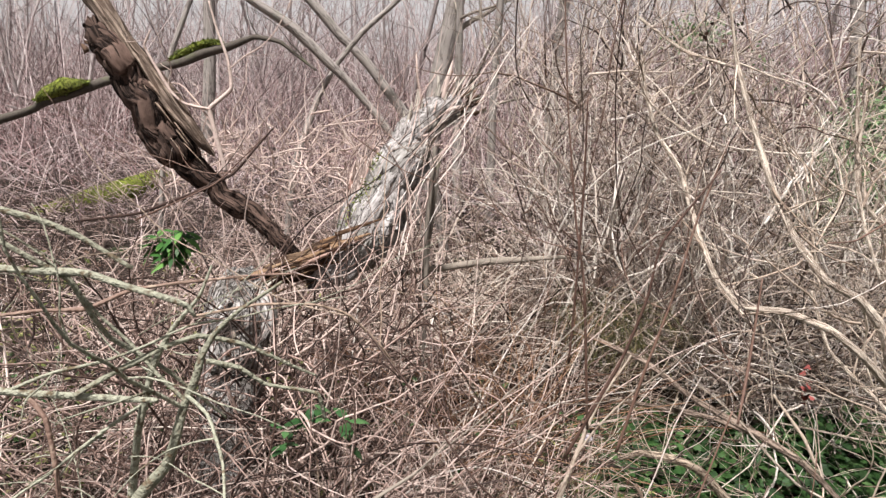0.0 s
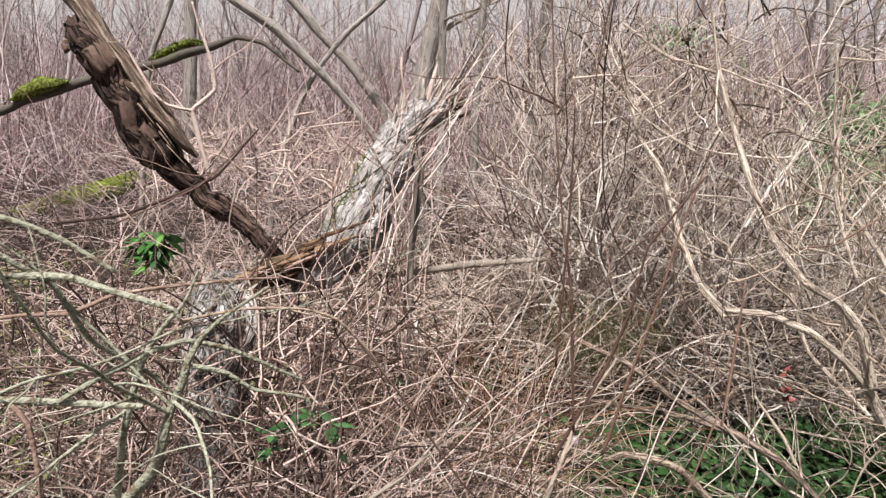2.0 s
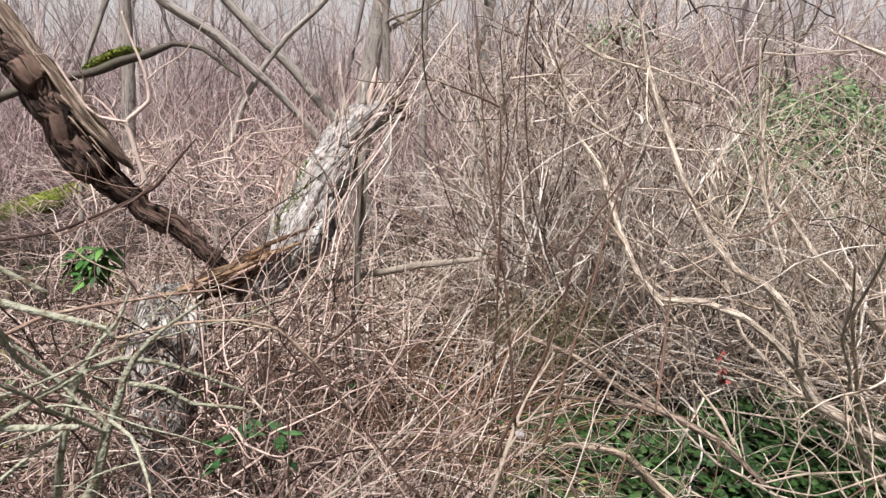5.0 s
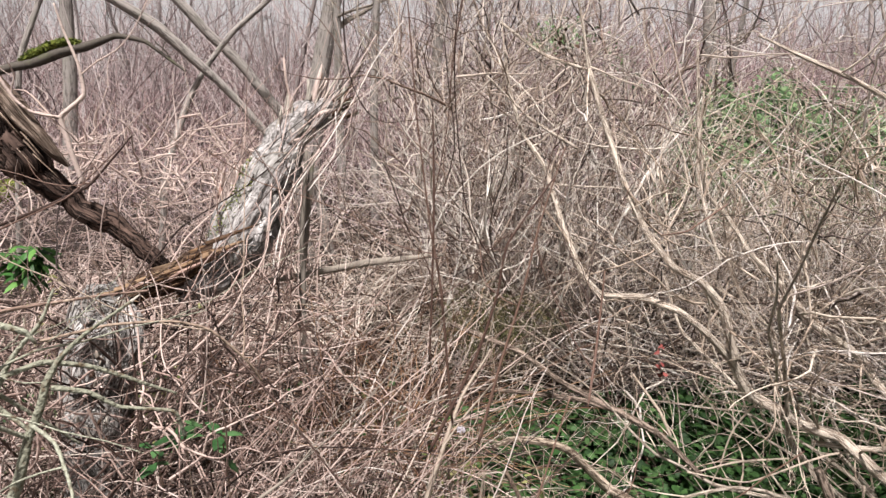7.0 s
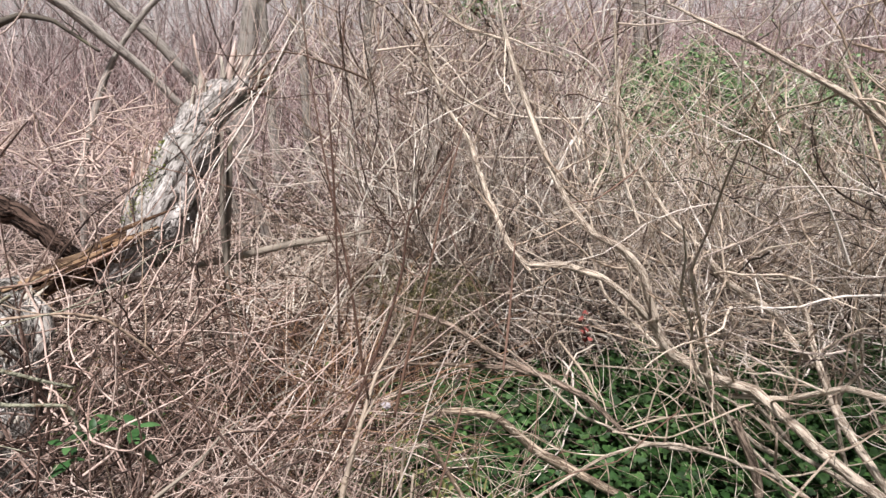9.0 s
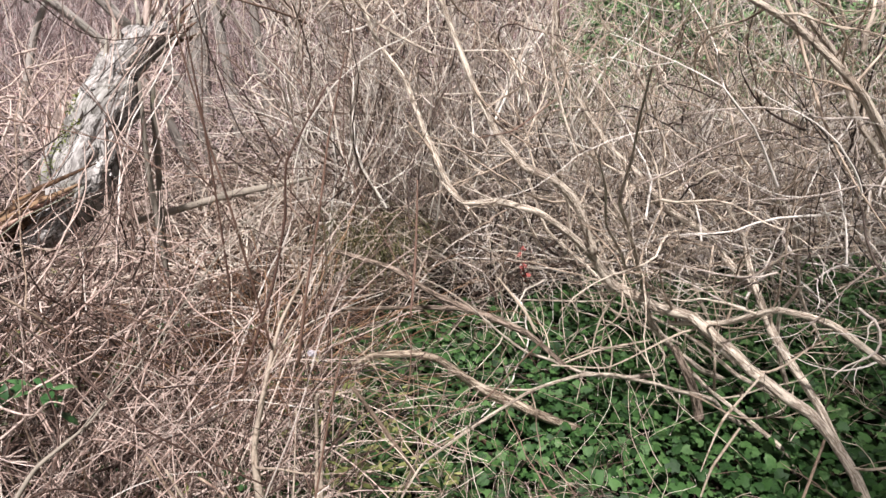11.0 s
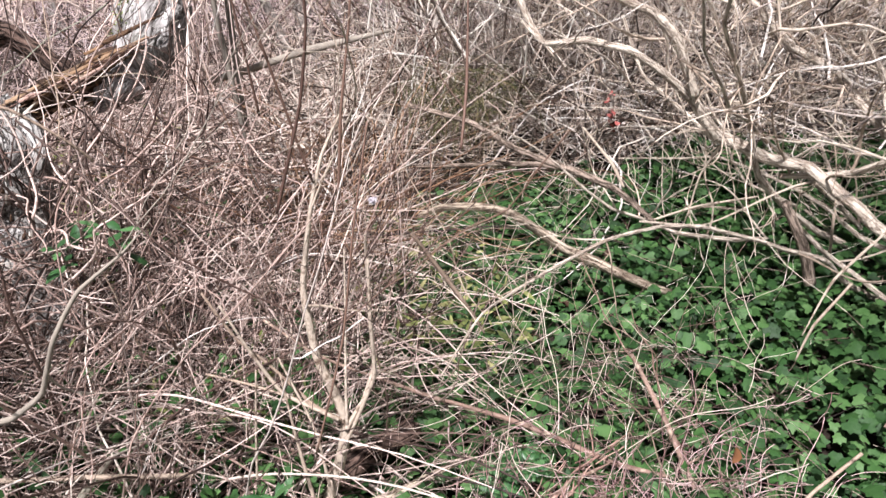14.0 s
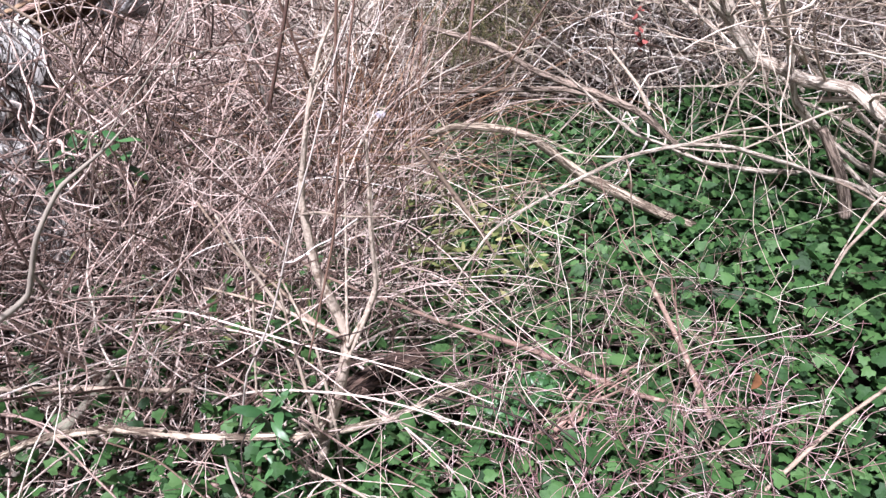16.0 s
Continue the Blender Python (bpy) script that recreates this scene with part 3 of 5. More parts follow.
# ---- brambles ----
past_hollow = lambda b: ~((b[:, 0] > 0.35) & (b[:, 0] < 1.35) & (b[:, 1] < 3.55))
off_ivy = lambda b: ~in_ivy(b) | (rng.uniform(size=len(b)) < 0.03)
thicket("bramble_thicket", "tangled red-brown leafless bramble canes", MAT["bramble_red"], (-1.1, 1.0, 0.28, 2.7), 480, 1.2, 850, 1.0, 0.14, 0.13, (0.0028, 0.006), keep=off_ivy, near=0.74)
thicket("bramble_thicket", "dull brown leafless bramble tangle", MAT["bramble_brown"], (-3.4, 0.9, -0.75, 3.0), 760, 1.2, 1100, 1.0, 0.14, 0.13, (0.0025, 0.0056), near=0.74)
thicket("bramble_thicket", "thick knot of red-brown canes before the broken trunk", MAT["bramble_red"], (-1.1, 1.35, -0.1, 1.95), 300, 1.1, 600, 1.0, 0.1, 0.14, (0.0025, 0.0055), near=0.74)
thicket("bramble_thicket", "dense straw-coloured dry bramble canes", MAT["bramble_straw"], (-0.3, 3.05, 3.4, 4.8), 1150, 1.6, 2500, 1.1, 0.1, 0.2, (0.003, 0.008), k=12, keep=past_hollow)
thicket("bramble_thicket", "grey-brown tangle of bare twigs around the elder stems", MAT["bramble_grey"], (1.2, 2.9, 4.5, 5.0), 1000, 1.3, 3000, 1.0, 0.07, 0.22, (0.003, 0.008), k=12)
thicket("bramble_thicket", "low dull brown bramble tangle on the woodland floor", MAT["bramble_brown"], (-5.5, 2.6, 0.0, 7.5), 1700, 0.9, 2600, 1.1, 0.18, 0.28, (0.0025, 0.006))
thicket("brushwood", "heap of pale broken branches behind the trunk", MAT["pink_twig"], (-1.7, 3.6, -0.2, 5.2), 260, 1.0, 500, 1.0, 0.12, 0.28, (0.003, 0.011))
thicket("dry_canes", "thin dry canes sprawling over the ivy", MAT["bramble_straw"], (0.2, 0.8, 3.0, 2.5), 34, 0.5, 130, 1.0, 0.14, 0.14, (0.0008, 0.0018), near=0.74)
thicket("dry_canes", "fine reddish dry stalks standing in the ivy", MAT["bramble_brown"], (0.5, 0.85, 1.5, 1.7), 280, 0.22, 560, 0.8, 0.1, 0.17, (0.0006, 0.0012), near=0.74)
thicket("dry_canes", "thin pale stalks rising out of the ivy", MAT["bramble_straw"], (0.4, 0.9, 1.6, 2.2), 80, 0.4, 170, 0.6, 0.08, 0.15, (0.0007, 0.0014), near=0.74)
thicket("bramble_thicket", "rust-brown canes arching over the dark hollow", MAT["rust"], (-0.15, 2.35, 0.8, 2.95), 80, 0.95, 150, 1.0, 0.2, 0.2, (0.0018, 0.0038), near=0.74)
thicket("dry_canes", "thin pale canes at the edge of the ivy", MAT["bramble_straw"], (0.1, 1.5, 0.75, 2.5), 110, 0.6, 200, 0.8, 0.1, 0.14, (0.0014, 0.003), near=0.74)
thicket("undergrowth", "leafless mauve undergrowth below the trees", MAT["mauve"], (-9, 5.2, 11, 14), 3000, 1.7, 5000, 0.9, 0.05, 0.26, (0.003, 0.008))
thicket("undergrowth", "dense leafless saplings at the edge of the woods", MAT["mauve"], (-26, 15, 32, 34), 2000, 4.2, 5000, 0.35, 0.01, 0.13, (0.008, 0.02))
thicket("undergrowth", "tall leafless saplings in front of the woods", MAT["mauve"], (-16, 9, 20, 22), 1500, 4.6, 4000, 0.3, 0.01, 0.12, (0.006, 0.016))

thicket("undergrowth", "far leafless woods that close the view", MAT["mauve"], (-42, 30, 48, 62), 3600, 6.6, 6500, 0.3, 0.0, 0.1, (0.02, 0.05))
thicket("undergrowth", "knee-high reddish undergrowth far behind the thicket", MAT["mauve_red"], (-14, 8, 18, 17), 1500, 2.2, 3500, 0.5, 0.02, 0.2, (0.004, 0.011))


def canopy(name, label, material, box, z, n, size, r, near=0.75, up=0.4):
    """Bare twigs that fill the space of a shrub's crown."""
    base = patch(*box, n, *z)
    n = len(base)
    P, R = grow(base, rng.normal(size=(n, 3)) + np.array([0, 0, up]), size * rng.uniform(0.5, 1.2, n), 10, 0.0, 0.17, rng.uniform(*r, n), 0.001)
    Q, S = side_shoots(P, R, n * 2, size * 0.4, 6, 0.0, 0.26)
    a, b = clear(P, near), clear(Q, near)
    v1, f1 = tube_arrays(P[a], R[a], 5); v2, f2 = tube_arrays(Q[b], S[b], 3)
    return tagged(new(name, mesh_of(name, np.concatenate([v1, v2]), np.concatenate([f1, f2 + len(v1)]), material)), label, "shrub", kind="stuff")


canopy("elder_crown", "bare overhead twigs of the elder shrub", MAT["elder_bark"], (2.0, 0.9, 4.6, 2.6), (1.1, 2.4), 300, 0.9, (0.003, 0.008))
# added out of view, only to block sun from the ivy at the right
canopy("elder_crown", "unseen twigs added beside the viewer to shade the ivy", MAT["elder_bark"], (1.3, -0.9, 5.0, 0.8), (1.1, 2.6), 2000, 0.9, (0.004, 0.011), 1.15)
canopy("bare_thicket", "pale crisscross twigs above the brambles", MAT["bramble_straw"], (0.35, 2.9, 1.9, 5.0), (0.72, 1.65), 480, 0.8, (0.002, 0.006), up=1.2)
canopy("bare_thicket", "low crisscross twigs before the ivy bush", MAT["bramble_straw"], (1.9, 2.9, 4.6, 4.8), (0.3, 0.8), 240, 0.7, (0.002, 0.006), up=1.2)
canopy("bare_thicket", "grey crisscross twigs above the brambles", MAT["bramble_grey"], (0.7, 2.7, 1.9, 4.6), (0.5, 1.9), 380, 0.8, (0.002, 0.006), 2.9, 1.2)
canopy("brushwood", "pale heap of dead twigs behind the broken trunk", MAT["pink_twig"], (-1.6, 3.5, -0.1, 4.8), (0.72, 1.12), 300, 0.5, (0.002, 0.007))

# -- branches and stems --
dead_elder = shrub("dead_elder", (-0.29, 1.0, 0.0), "dead elder bush with grey-green lichen on its branches", "shrub")
elder = shrub("elder_shrub", (2.0, 1.3, 0.0), "leafless elder shrub with pale furrowed sprawling stems", "shrub")
sapling = shrub("elder_sapling", (0.42, 1.12, 0.0), "pale leafless young elder rising from the ivy", "shrub")
limb('rotten_stick', [(0.34, 1.28, 0.045, 0.024), (0.363, 1.3, 0.060, 0.03), (0.413, 1.33, 0.077, 0.03), (0.477, 1.37, 0.079, 0.031), (0.528, 1.4, 0.075, 0.027), (0.545, 1.41, 0.073, 0.022)])
limb('elder_branch', [(-0.492, 1.02, 1.144, 0.0072), (-0.381, 1.026, 1.138, 0.0066), (-0.328, 1.032, 1.131, 0.006), (-0.267, 1.038, 1.112, 0.0055), (-0.204, 1.044, 1.093, 0.0049), (-0.195, 1.05, 1.074, 0.0037)], under=dead_elder)
limb('elder_branch', [(-0.47, 1.0, 1.2, 0.0039), (-0.41, 1.021, 1.155, 0.0038), (-0.377, 1.043, 1.122, 0.0037), (-0.353, 1.064, 1.051, 0.0036), (-0.341, 1.086, 1.016, 0.0035), (-0.282, 1.107, 0.969, 0.0034), (-0.239, 1.129, 0.918, 0.0032), (-0.192, 1.15, 0.86, 0.0019)], under=dead_elder)
limb('elder_branch', [(-0.293, 1.0, 0.724, 0.0111), (-0.283, 1.012, 0.784, 0.0103), (-0.242, 1.025, 0.837, 0.0094), (-0.223, 1.038, 0.897, 0.0083), (-0.213, 1.05, 0.947, 0.0072), (-0.194, 1.062, 0.998, 0.0061), (-0.176, 1.075, 1.039, 0.0049), (-0.136, 1.088, 1.078, 0.0037), (-0.079, 1.1, 1.118, 0.0026)], twigs=3, under=dead_elder)
limb('elder_branch', [(-0.335, 1.08, 0.672, 0.0084), (-0.311, 1.088, 0.864, 0.0068), (-0.286, 1.096, 0.969, 0.0056), (-0.26, 1.104, 1.024, 0.0044), (-0.216, 1.112, 1.079, 0.0033), (-0.195, 1.12, 1.133, 0.0022)], twigs=1, under=dead_elder)
limb('elder_branch', [(-0.482, 0.98, 0.973, 0.0064), (-0.384, 1.003, 0.96, 0.0056), (-0.314, 1.027, 0.947, 0.0047), (-0.257, 1.05, 0.935, 0.0039)], twigs=1, under=dead_elder)
limb('elder_branch', [(-0.356, 1.0, 0.961, 0.0037), (-0.315, 1.033, 0.985, 0.0039), (-0.261, 1.067, 1.01, 0.0041), (-0.213, 1.1, 1.023, 0.0044), (-0.163, 1.133, 1.004, 0.0036), (-0.1, 1.167, 0.96, 0.0028), (-0.05, 1.2, 0.923, 0.002)], under=dead_elder)
limb('bramble_cane', [(-0.565, 1.1, 1.03, 0.0038), (-0.486, 1.133, 1.038, 0.0036), (-0.431, 1.167, 1.032, 0.0034), (-0.37, 1.2, 1.058, 0.0032), (-0.286, 1.233, 1.068, 0.003), (-0.198, 1.267, 1.074, 0.0027), (-0.115, 1.3, 1.075, 0.0024)])
limb('elder_branch', [(-0.181, 1.05, 1.004, 0.0038), (-0.138, 1.062, 0.992, 0.0035), (-0.1, 1.075, 0.961, 0.0033), (-0.024, 1.088, 0.946, 0.003), (-0.013, 1.1, 0.897, 0.0027)], under=dead_elder)
limb('elder_branch', [(-0.581, 1.15, 1.204, 0.0054), (-0.502, 1.167, 1.184, 0.0049), (-0.44, 1.183, 1.151, 0.0043), (-0.362, 1.2, 1.098, 0.0038)], under=dead_elder)
limb('dry_cane', [(-0.259, 1.2, 1.019, 0.003), (-0.163, 1.22, 1.038, 0.0029), (-0.06, 1.24, 1.038, 0.0028), (-0.003, 1.26, 1.013, 0.0027), (0.056, 1.28, 0.945, 0.0026), (0.076, 1.3, 0.899, 0.0025)], twigs=2)
limb('bramble_cane', [(-0.439, 1.0, 0.974, 0.0038), (-0.39, 0.983, 0.932, 0.004), (-0.37, 0.967, 0.854, 0.0042), (-0.359, 0.95, 0.775, 0.0044)])
limb('bramble_shoot', [(-0.715, 1.9, 1.031, 0.0025), (-0.581, 1.925, 1.096, 0.0023), (-0.51, 1.95, 1.135, 0.002), (-0.47, 1.975, 1.174, 0.0018), (-0.38, 2.0, 1.27, 0.0016)])
limb('forked_twig', [(-0.653, 2.42, 1.105, 0.0083), (-0.681, 2.42, 1.227, 0.0083), (-0.702, 2.42, 1.319, 0.0074), (-0.634, 2.44, 1.39, 0.0066), (-0.647, 2.45, 1.491, 0.0054), (-0.681, 2.46, 1.578, 0.0046), (-0.707, 2.46, 1.67, 0.0034)], twigs=2)
limb('forked_twig', [(-0.702, 2.42, 1.319, 0.0062), (-0.778, 2.4, 1.334, 0.0062), (-0.826, 2.4, 1.37, 0.0059), (-0.865, 2.4, 1.442, 0.0051), (-0.907, 2.4, 1.515, 0.0042), (-0.884, 2.4, 1.566, 0.003)], twigs=1)
limb('bramble_shoot', [(-1.126, 2.3, 0.929, 0.0054), (-0.878, 2.25, 0.981, 0.0053), (-0.677, 2.2, 1.065, 0.0046), (-0.55, 2.2, 1.129, 0.0041), (-0.478, 2.2, 1.208, 0.0033), (-0.415, 2.2, 1.281, 0.0022)], twigs=2)
limb('dead_pole', [(-0.118, 2.8, 0.663, 0.0106), (0.043, 2.85, 0.678, 0.0128), (0.327, 2.9, 0.716, 0.0122), (0.618, 2.95, 0.741, 0.0073)])
limb('wood_chip', [(-0.696, 3.8, 1.258, 0.0042), (-0.643, 3.8, 1.273, 0.0066), (-0.578, 3.8, 1.287, 0.0036)])
limb('wood_chip', [(-0.56, 3.7, 1.182, 0.0029), (-0.485, 3.7, 1.256, 0.0053), (-0.404, 3.75, 1.311, 0.0035)])
limb('wood_chip', [(-0.612, 3.6, 1.205, 0.0029), (-0.475, 3.65, 1.229, 0.0046), (-0.32, 3.7, 1.252, 0.0029)])
limb('dead_stake', [(0.057, 2.45, 0.344, 0.0046), (0.051, 2.5, 0.637, 0.0075), (0.045, 2.55, 0.884, 0.0092), (0.06, 2.6, 1.212, 0.0057)])
limb('dead_stake', [(0.01, 2.75, 0.462, 0.0063), (0.033, 2.75, 0.79, 0.0109), (0.055, 2.775, 1.052, 0.0119), (0.073, 2.8, 1.189, 0.0084)])
limb('stem', [(0.847, 2.95, 1.616, 0.0055), (0.866, 2.9, 1.46, 0.0071), (0.924, 2.85, 1.281, 0.0088), (0.998, 2.75, 1.152, 0.0094), (1.033, 2.69, 1.022, 0.0109), (1.063, 2.6, 0.9, 0.0108), (1.098, 2.45, 0.776, 0.0097), (1.154, 2.25, 0.691, 0.0070)], twigs=8, under=elder)
limb('stem', [(1.007, 2.6, 1.904, 0.0041), (1.051, 2.5, 1.594, 0.0055), (1.071, 2.45, 1.478, 0.0089), (1.106, 2.38, 1.326, 0.0109), (1.149, 2.27, 1.142, 0.0113), (1.192, 2.18, 1.02, 0.0118), (1.255, 2.1, 0.92, 0.0122), (1.361, 2.08, 0.862, 0.0123), (1.442, 2.06, 0.766, 0.0144), (1.494, 2.05, 0.604, 0.0147)], twigs=10, under=elder)
limb('stem', [(1.028, 2.3, 0.839, 0.0066), (1.08, 2.2, 0.787, 0.0090), (1.202, 2.17, 0.786, 0.0103), (1.308, 2.12, 0.755, 0.0116), (1.397, 2.08, 0.691, 0.0129), (1.507, 2.07, 0.573, 0.0159), (1.587, 2.06, 0.467, 0.0204), (1.672, 1.95, 0.431, 0.0178), (1.741, 1.82, 0.43, 0.0164), (1.793, 1.7, 0.378, 0.0171), (1.813, 1.617, 0.349, 0.0171), (1.871, 1.54, 0.293, 0.0174), (1.932, 1.48, 0.242, 0.0173), (1.975, 1.42, 0.175, 0.0177), (2.002, 1.35, 0.092, 0.0175), (2.016, 1.28, -0.017, 0.0167), (2.026, 1.22, -0.154, 0.0168)], twigs=6, under=elder)
limb('stem', [(1.663, 2.9, 1.678, 0.0050), (1.664, 2.8, 1.306, 0.0075), (1.699, 2.75, 1.071, 0.0083), (1.789, 2.7, 0.955, 0.0092), (1.768, 2.65, 0.818, 0.0092), (1.852, 2.5, 0.532, 0.0074)], twigs=8, under=elder)
limb('stem', [(1.649, 2.55, 1.053, 0.0062), (1.705, 2.4, 0.898, 0.0082), (1.801, 2.3, 0.784, 0.0097), (1.868, 2.2, 0.677, 0.0109), (1.97, 2.1, 0.606, 0.0121), (1.989, 2.02, 0.538, 0.0118), (2.018, 1.9, 0.46, 0.0120)], twigs=6, under=elder)
limb('stem', [(1.704, 1.9, 0.383, 0.0092), (1.814, 1.75, 0.439, 0.0098), (1.868, 1.6, 0.539, 0.0097), (1.965, 1.5, 0.527, 0.0098), (2.069, 1.4, 0.433, 0.0097)], twigs=3, under=elder)
limb('stem', [(1.455, 2.1, 1.638, 0.0036), (1.495, 2.0, 1.591, 0.0046), (1.623, 1.9, 1.517, 0.0062), (1.74, 1.82, 1.44, 0.0072), (1.84, 1.75, 1.372, 0.0087), (1.918, 1.7, 1.305, 0.0097), (2.036, 1.6, 1.152, 0.0117), (2.3, 1.6, 0.81, 0.0150)], twigs=8, under=elder)
limb('stem', [(2.099, 1.95, 1.369, 0.0070), (2.24, 1.9, 1.193, 0.0107), (2.25, 1.825, 1.052, 0.0107), (2.328, 1.75, 0.889, 0.0119), (2.434, 1.6, 0.601, 0.0132)], twigs=4, under=elder)
limb('stem', [(1.942, 2.0, 0.761, 0.0071), (2.002, 1.95, 0.628, 0.0098), (1.985, 1.85, 0.505, 0.0117), (1.995, 1.75, 0.369, 0.0134), (2.022, 1.65, 0.274, 0.0137), (2.028, 1.56, 0.213, 0.0134), (2.038, 1.48, 0.13, 0.0119)], twigs=4, under=elder)
limb('stem', [(1.385, 2.4, 0.799, 0.0051), (1.421, 2.3, 0.626, 0.0059), (1.517, 2.2, 0.522, 0.0064), (1.575, 2.05, 0.45, 0.0061)], twigs=3, under=elder)
limb('stem', [(1.559, 2.6, 1.477, 0.0048), (1.514, 2.5, 1.21, 0.0060), (1.52, 2.4, 1.033, 0.0059), (1.549, 2.3, 0.866, 0.0057)], twigs=4, under=elder)
limb('stem', [(1.149, 2.75, 1.542, 0.0058), (0.978, 2.825, 1.6, 0.0060), (0.812, 2.9, 1.724, 0.0045)], twigs=3, under=elder)
limb('stem', [(1.122, 2.7, 1.233, 0.0051), (0.938, 2.8, 1.346, 0.0052), (0.769, 2.9, 1.51, 0.0039)], twigs=3, under=elder)
limb('fallen_stick', [(0.627, 1.75, 0.49, 0.006), (0.694, 1.8, 0.478, 0.008), (0.799, 1.86, 0.436, 0.011), (0.913, 1.92, 0.361, 0.014), (1.051, 1.96, 0.22, 0.017), (1.195, 1.97, 0.112, 0.018), (1.344, 1.97, 0.012, 0.018), (1.48, 1.975, -0.058, 0.011)])
limb('brown_stick', [(0.618, 2.6, 0.544, 0.0093), (0.848, 2.4, 0.502, 0.0108), (0.974, 2.2, 0.458, 0.0111), (1.095, 2.05, 0.436, 0.0124), (1.23, 1.98, 0.379, 0.0123), (1.321, 1.85, 0.3, 0.0077)])
limb('dry_twig', [(1.304, 1.88, 0.3, 0.0026), (1.466, 1.915, 0.313, 0.0036), (1.671, 1.95, 0.297, 0.0032)])
limb('dry_twig', [(1.263, 1.85, 0.323, 0.0021), (1.454, 1.84, 0.286, 0.0026), (1.583, 1.83, 0.335, 0.0030), (1.711, 1.82, 0.385, 0.0035), (1.904, 1.81, 0.412, 0.0040), (2.04, 1.8, 0.424, 0.0044)])
limb('brown_stick', [(0.641, 2.4, 0.367, 0.0069), (0.875, 2.35, 0.361, 0.0079), (1.066, 2.25, 0.371, 0.0087), (1.206, 2.15, 0.355, 0.0057)])
limb('dry_twig', [(1.167, 2.1, 0.54, 0.0041), (1.225, 2.0, 0.453, 0.0053), (1.249, 1.95, 0.392, 0.0046)])
limb('dry_twig', [(1.763, 1.5, 0.403, 0.0029), (1.605, 1.45, 0.312, 0.0039), (1.514, 1.4, 0.196, 0.0022)])
limb('dry_cane', [(1.857, 1.35, 0.262, 0.0042), (1.713, 1.25, 0.163, 0.004), (1.566, 1.15, 0.121, 0.0033)])
limb('brown_stick', [(1.697, 1.85, 0.32, 0.0123), (1.753, 1.8, 0.178, 0.0162), (1.779, 1.78, 0.062, 0.0163)])
limb('dry_twig', [(1.826, 1.8, 0.286, 0.0040), (1.822, 1.78, 0.168, 0.0048)])
limb('pale_stem', [(0.28, 1.12, -0.15, 0.0166), (0.3, 1.15, -0.053, 0.0138), (0.324, 1.18, 0.056, 0.0122), (0.374, 1.2, 0.164, 0.0119), (0.416, 1.22, 0.297, 0.0103), (0.382, 1.25, 0.449, 0.0082), (0.384, 1.28, 0.594, 0.0063), (0.426, 1.3, 0.748, 0.0045), (0.464, 1.33, 0.844, 0.0034), (0.523, 1.36, 0.932, 0.0024)], twigs=6, under=sapling)
limb('dry_cane', [(0.167, 1.34, 0.582, 0.0024), (0.213, 1.32, 0.475, 0.0032), (0.28, 1.29, 0.404, 0.0037), (0.349, 1.25, 0.331, 0.0041), (0.413, 1.21, 0.304, 0.0043)])
limb('dry_cane', [(0.137, 1.3, 0.409, 0.0023), (0.242, 1.27, 0.382, 0.0025), (0.332, 1.24, 0.351, 0.0027), (0.409, 1.21, 0.311, 0.0029)])
limb('pale_stem', [(0.473, 1.3, 0.658, 0.0017), (0.453, 1.27, 0.526, 0.0022), (0.434, 1.24, 0.412, 0.0028), (0.42, 1.2, 0.307, 0.0036)], under=sapling)
limb('pale_stem', [(0.517, 1.32, 0.677, 0.0024), (0.505, 1.31, 0.569, 0.0034), (0.496, 1.29, 0.477, 0.0039), (0.491, 1.26, 0.4, 0.0042), (0.457, 1.22, 0.342, 0.0047), (0.417, 1.2, 0.292, 0.0054)], under=sapling)
limb('pale_stem', [(0.267, 1.22, 0.462, 0.0018), (0.233, 1.2, 0.308, 0.0024), (0.214, 1.18, 0.202, 0.0028)], under=sapling)
limb('pale_stem', [(0.304, 1.24, 0.424, 0.0023), (0.314, 1.19, 0.268, 0.0034), (0.337, 1.12, 0.131, 0.005)], under=sapling)
limb('pale_stem', [(0.54, 1.3, 0.327, 0.0017), (0.5, 1.27, 0.375, 0.0024), (0.474, 1.24, 0.36, 0.0028)], under=sapling)
limb('dry_twig', [(0.406, 1.2, 0.255, 0.0041), (0.494, 1.21, 0.414, 0.0042), (0.506, 1.22, 0.552, 0.0037), (0.521, 1.23, 0.669, 0.0021)])
limb('dry_twig', [(0.208, 1.3, 0.571, 0.0023), (0.249, 1.275, 0.465, 0.0028), (0.297, 1.25, 0.371, 0.0037), (0.406, 1.2, 0.323, 0.0036)])
limb('dry_twig', [(0.337, 1.1, -0.194, 0.0046), (0.362, 1.15, 0.084, 0.0038), (0.354, 1.2, 0.294, 0.0032), (0.298, 1.28, 0.44, 0.0024)])
limb('dry_cane', [(0.602, 1.5, 0.569, 0.0043), (0.662, 1.48, 0.461, 0.0054), (0.714, 1.45, 0.369, 0.0049), (0.74, 1.42, 0.324, 0.003)])
limb('dead_branch', [(-0.144, 1.05, 0.554, 0.0057), (-0.092, 1.06, 0.555, 0.0057), (-0.034, 1.07, 0.591, 0.0053), (0.017, 1.08, 0.685, 0.0044), (0.068, 1.115, 0.748, 0.0037), (0.141, 1.15, 0.789, 0.0023), (0.18, 1.2, 0.819, 0.0014)], twigs=2)
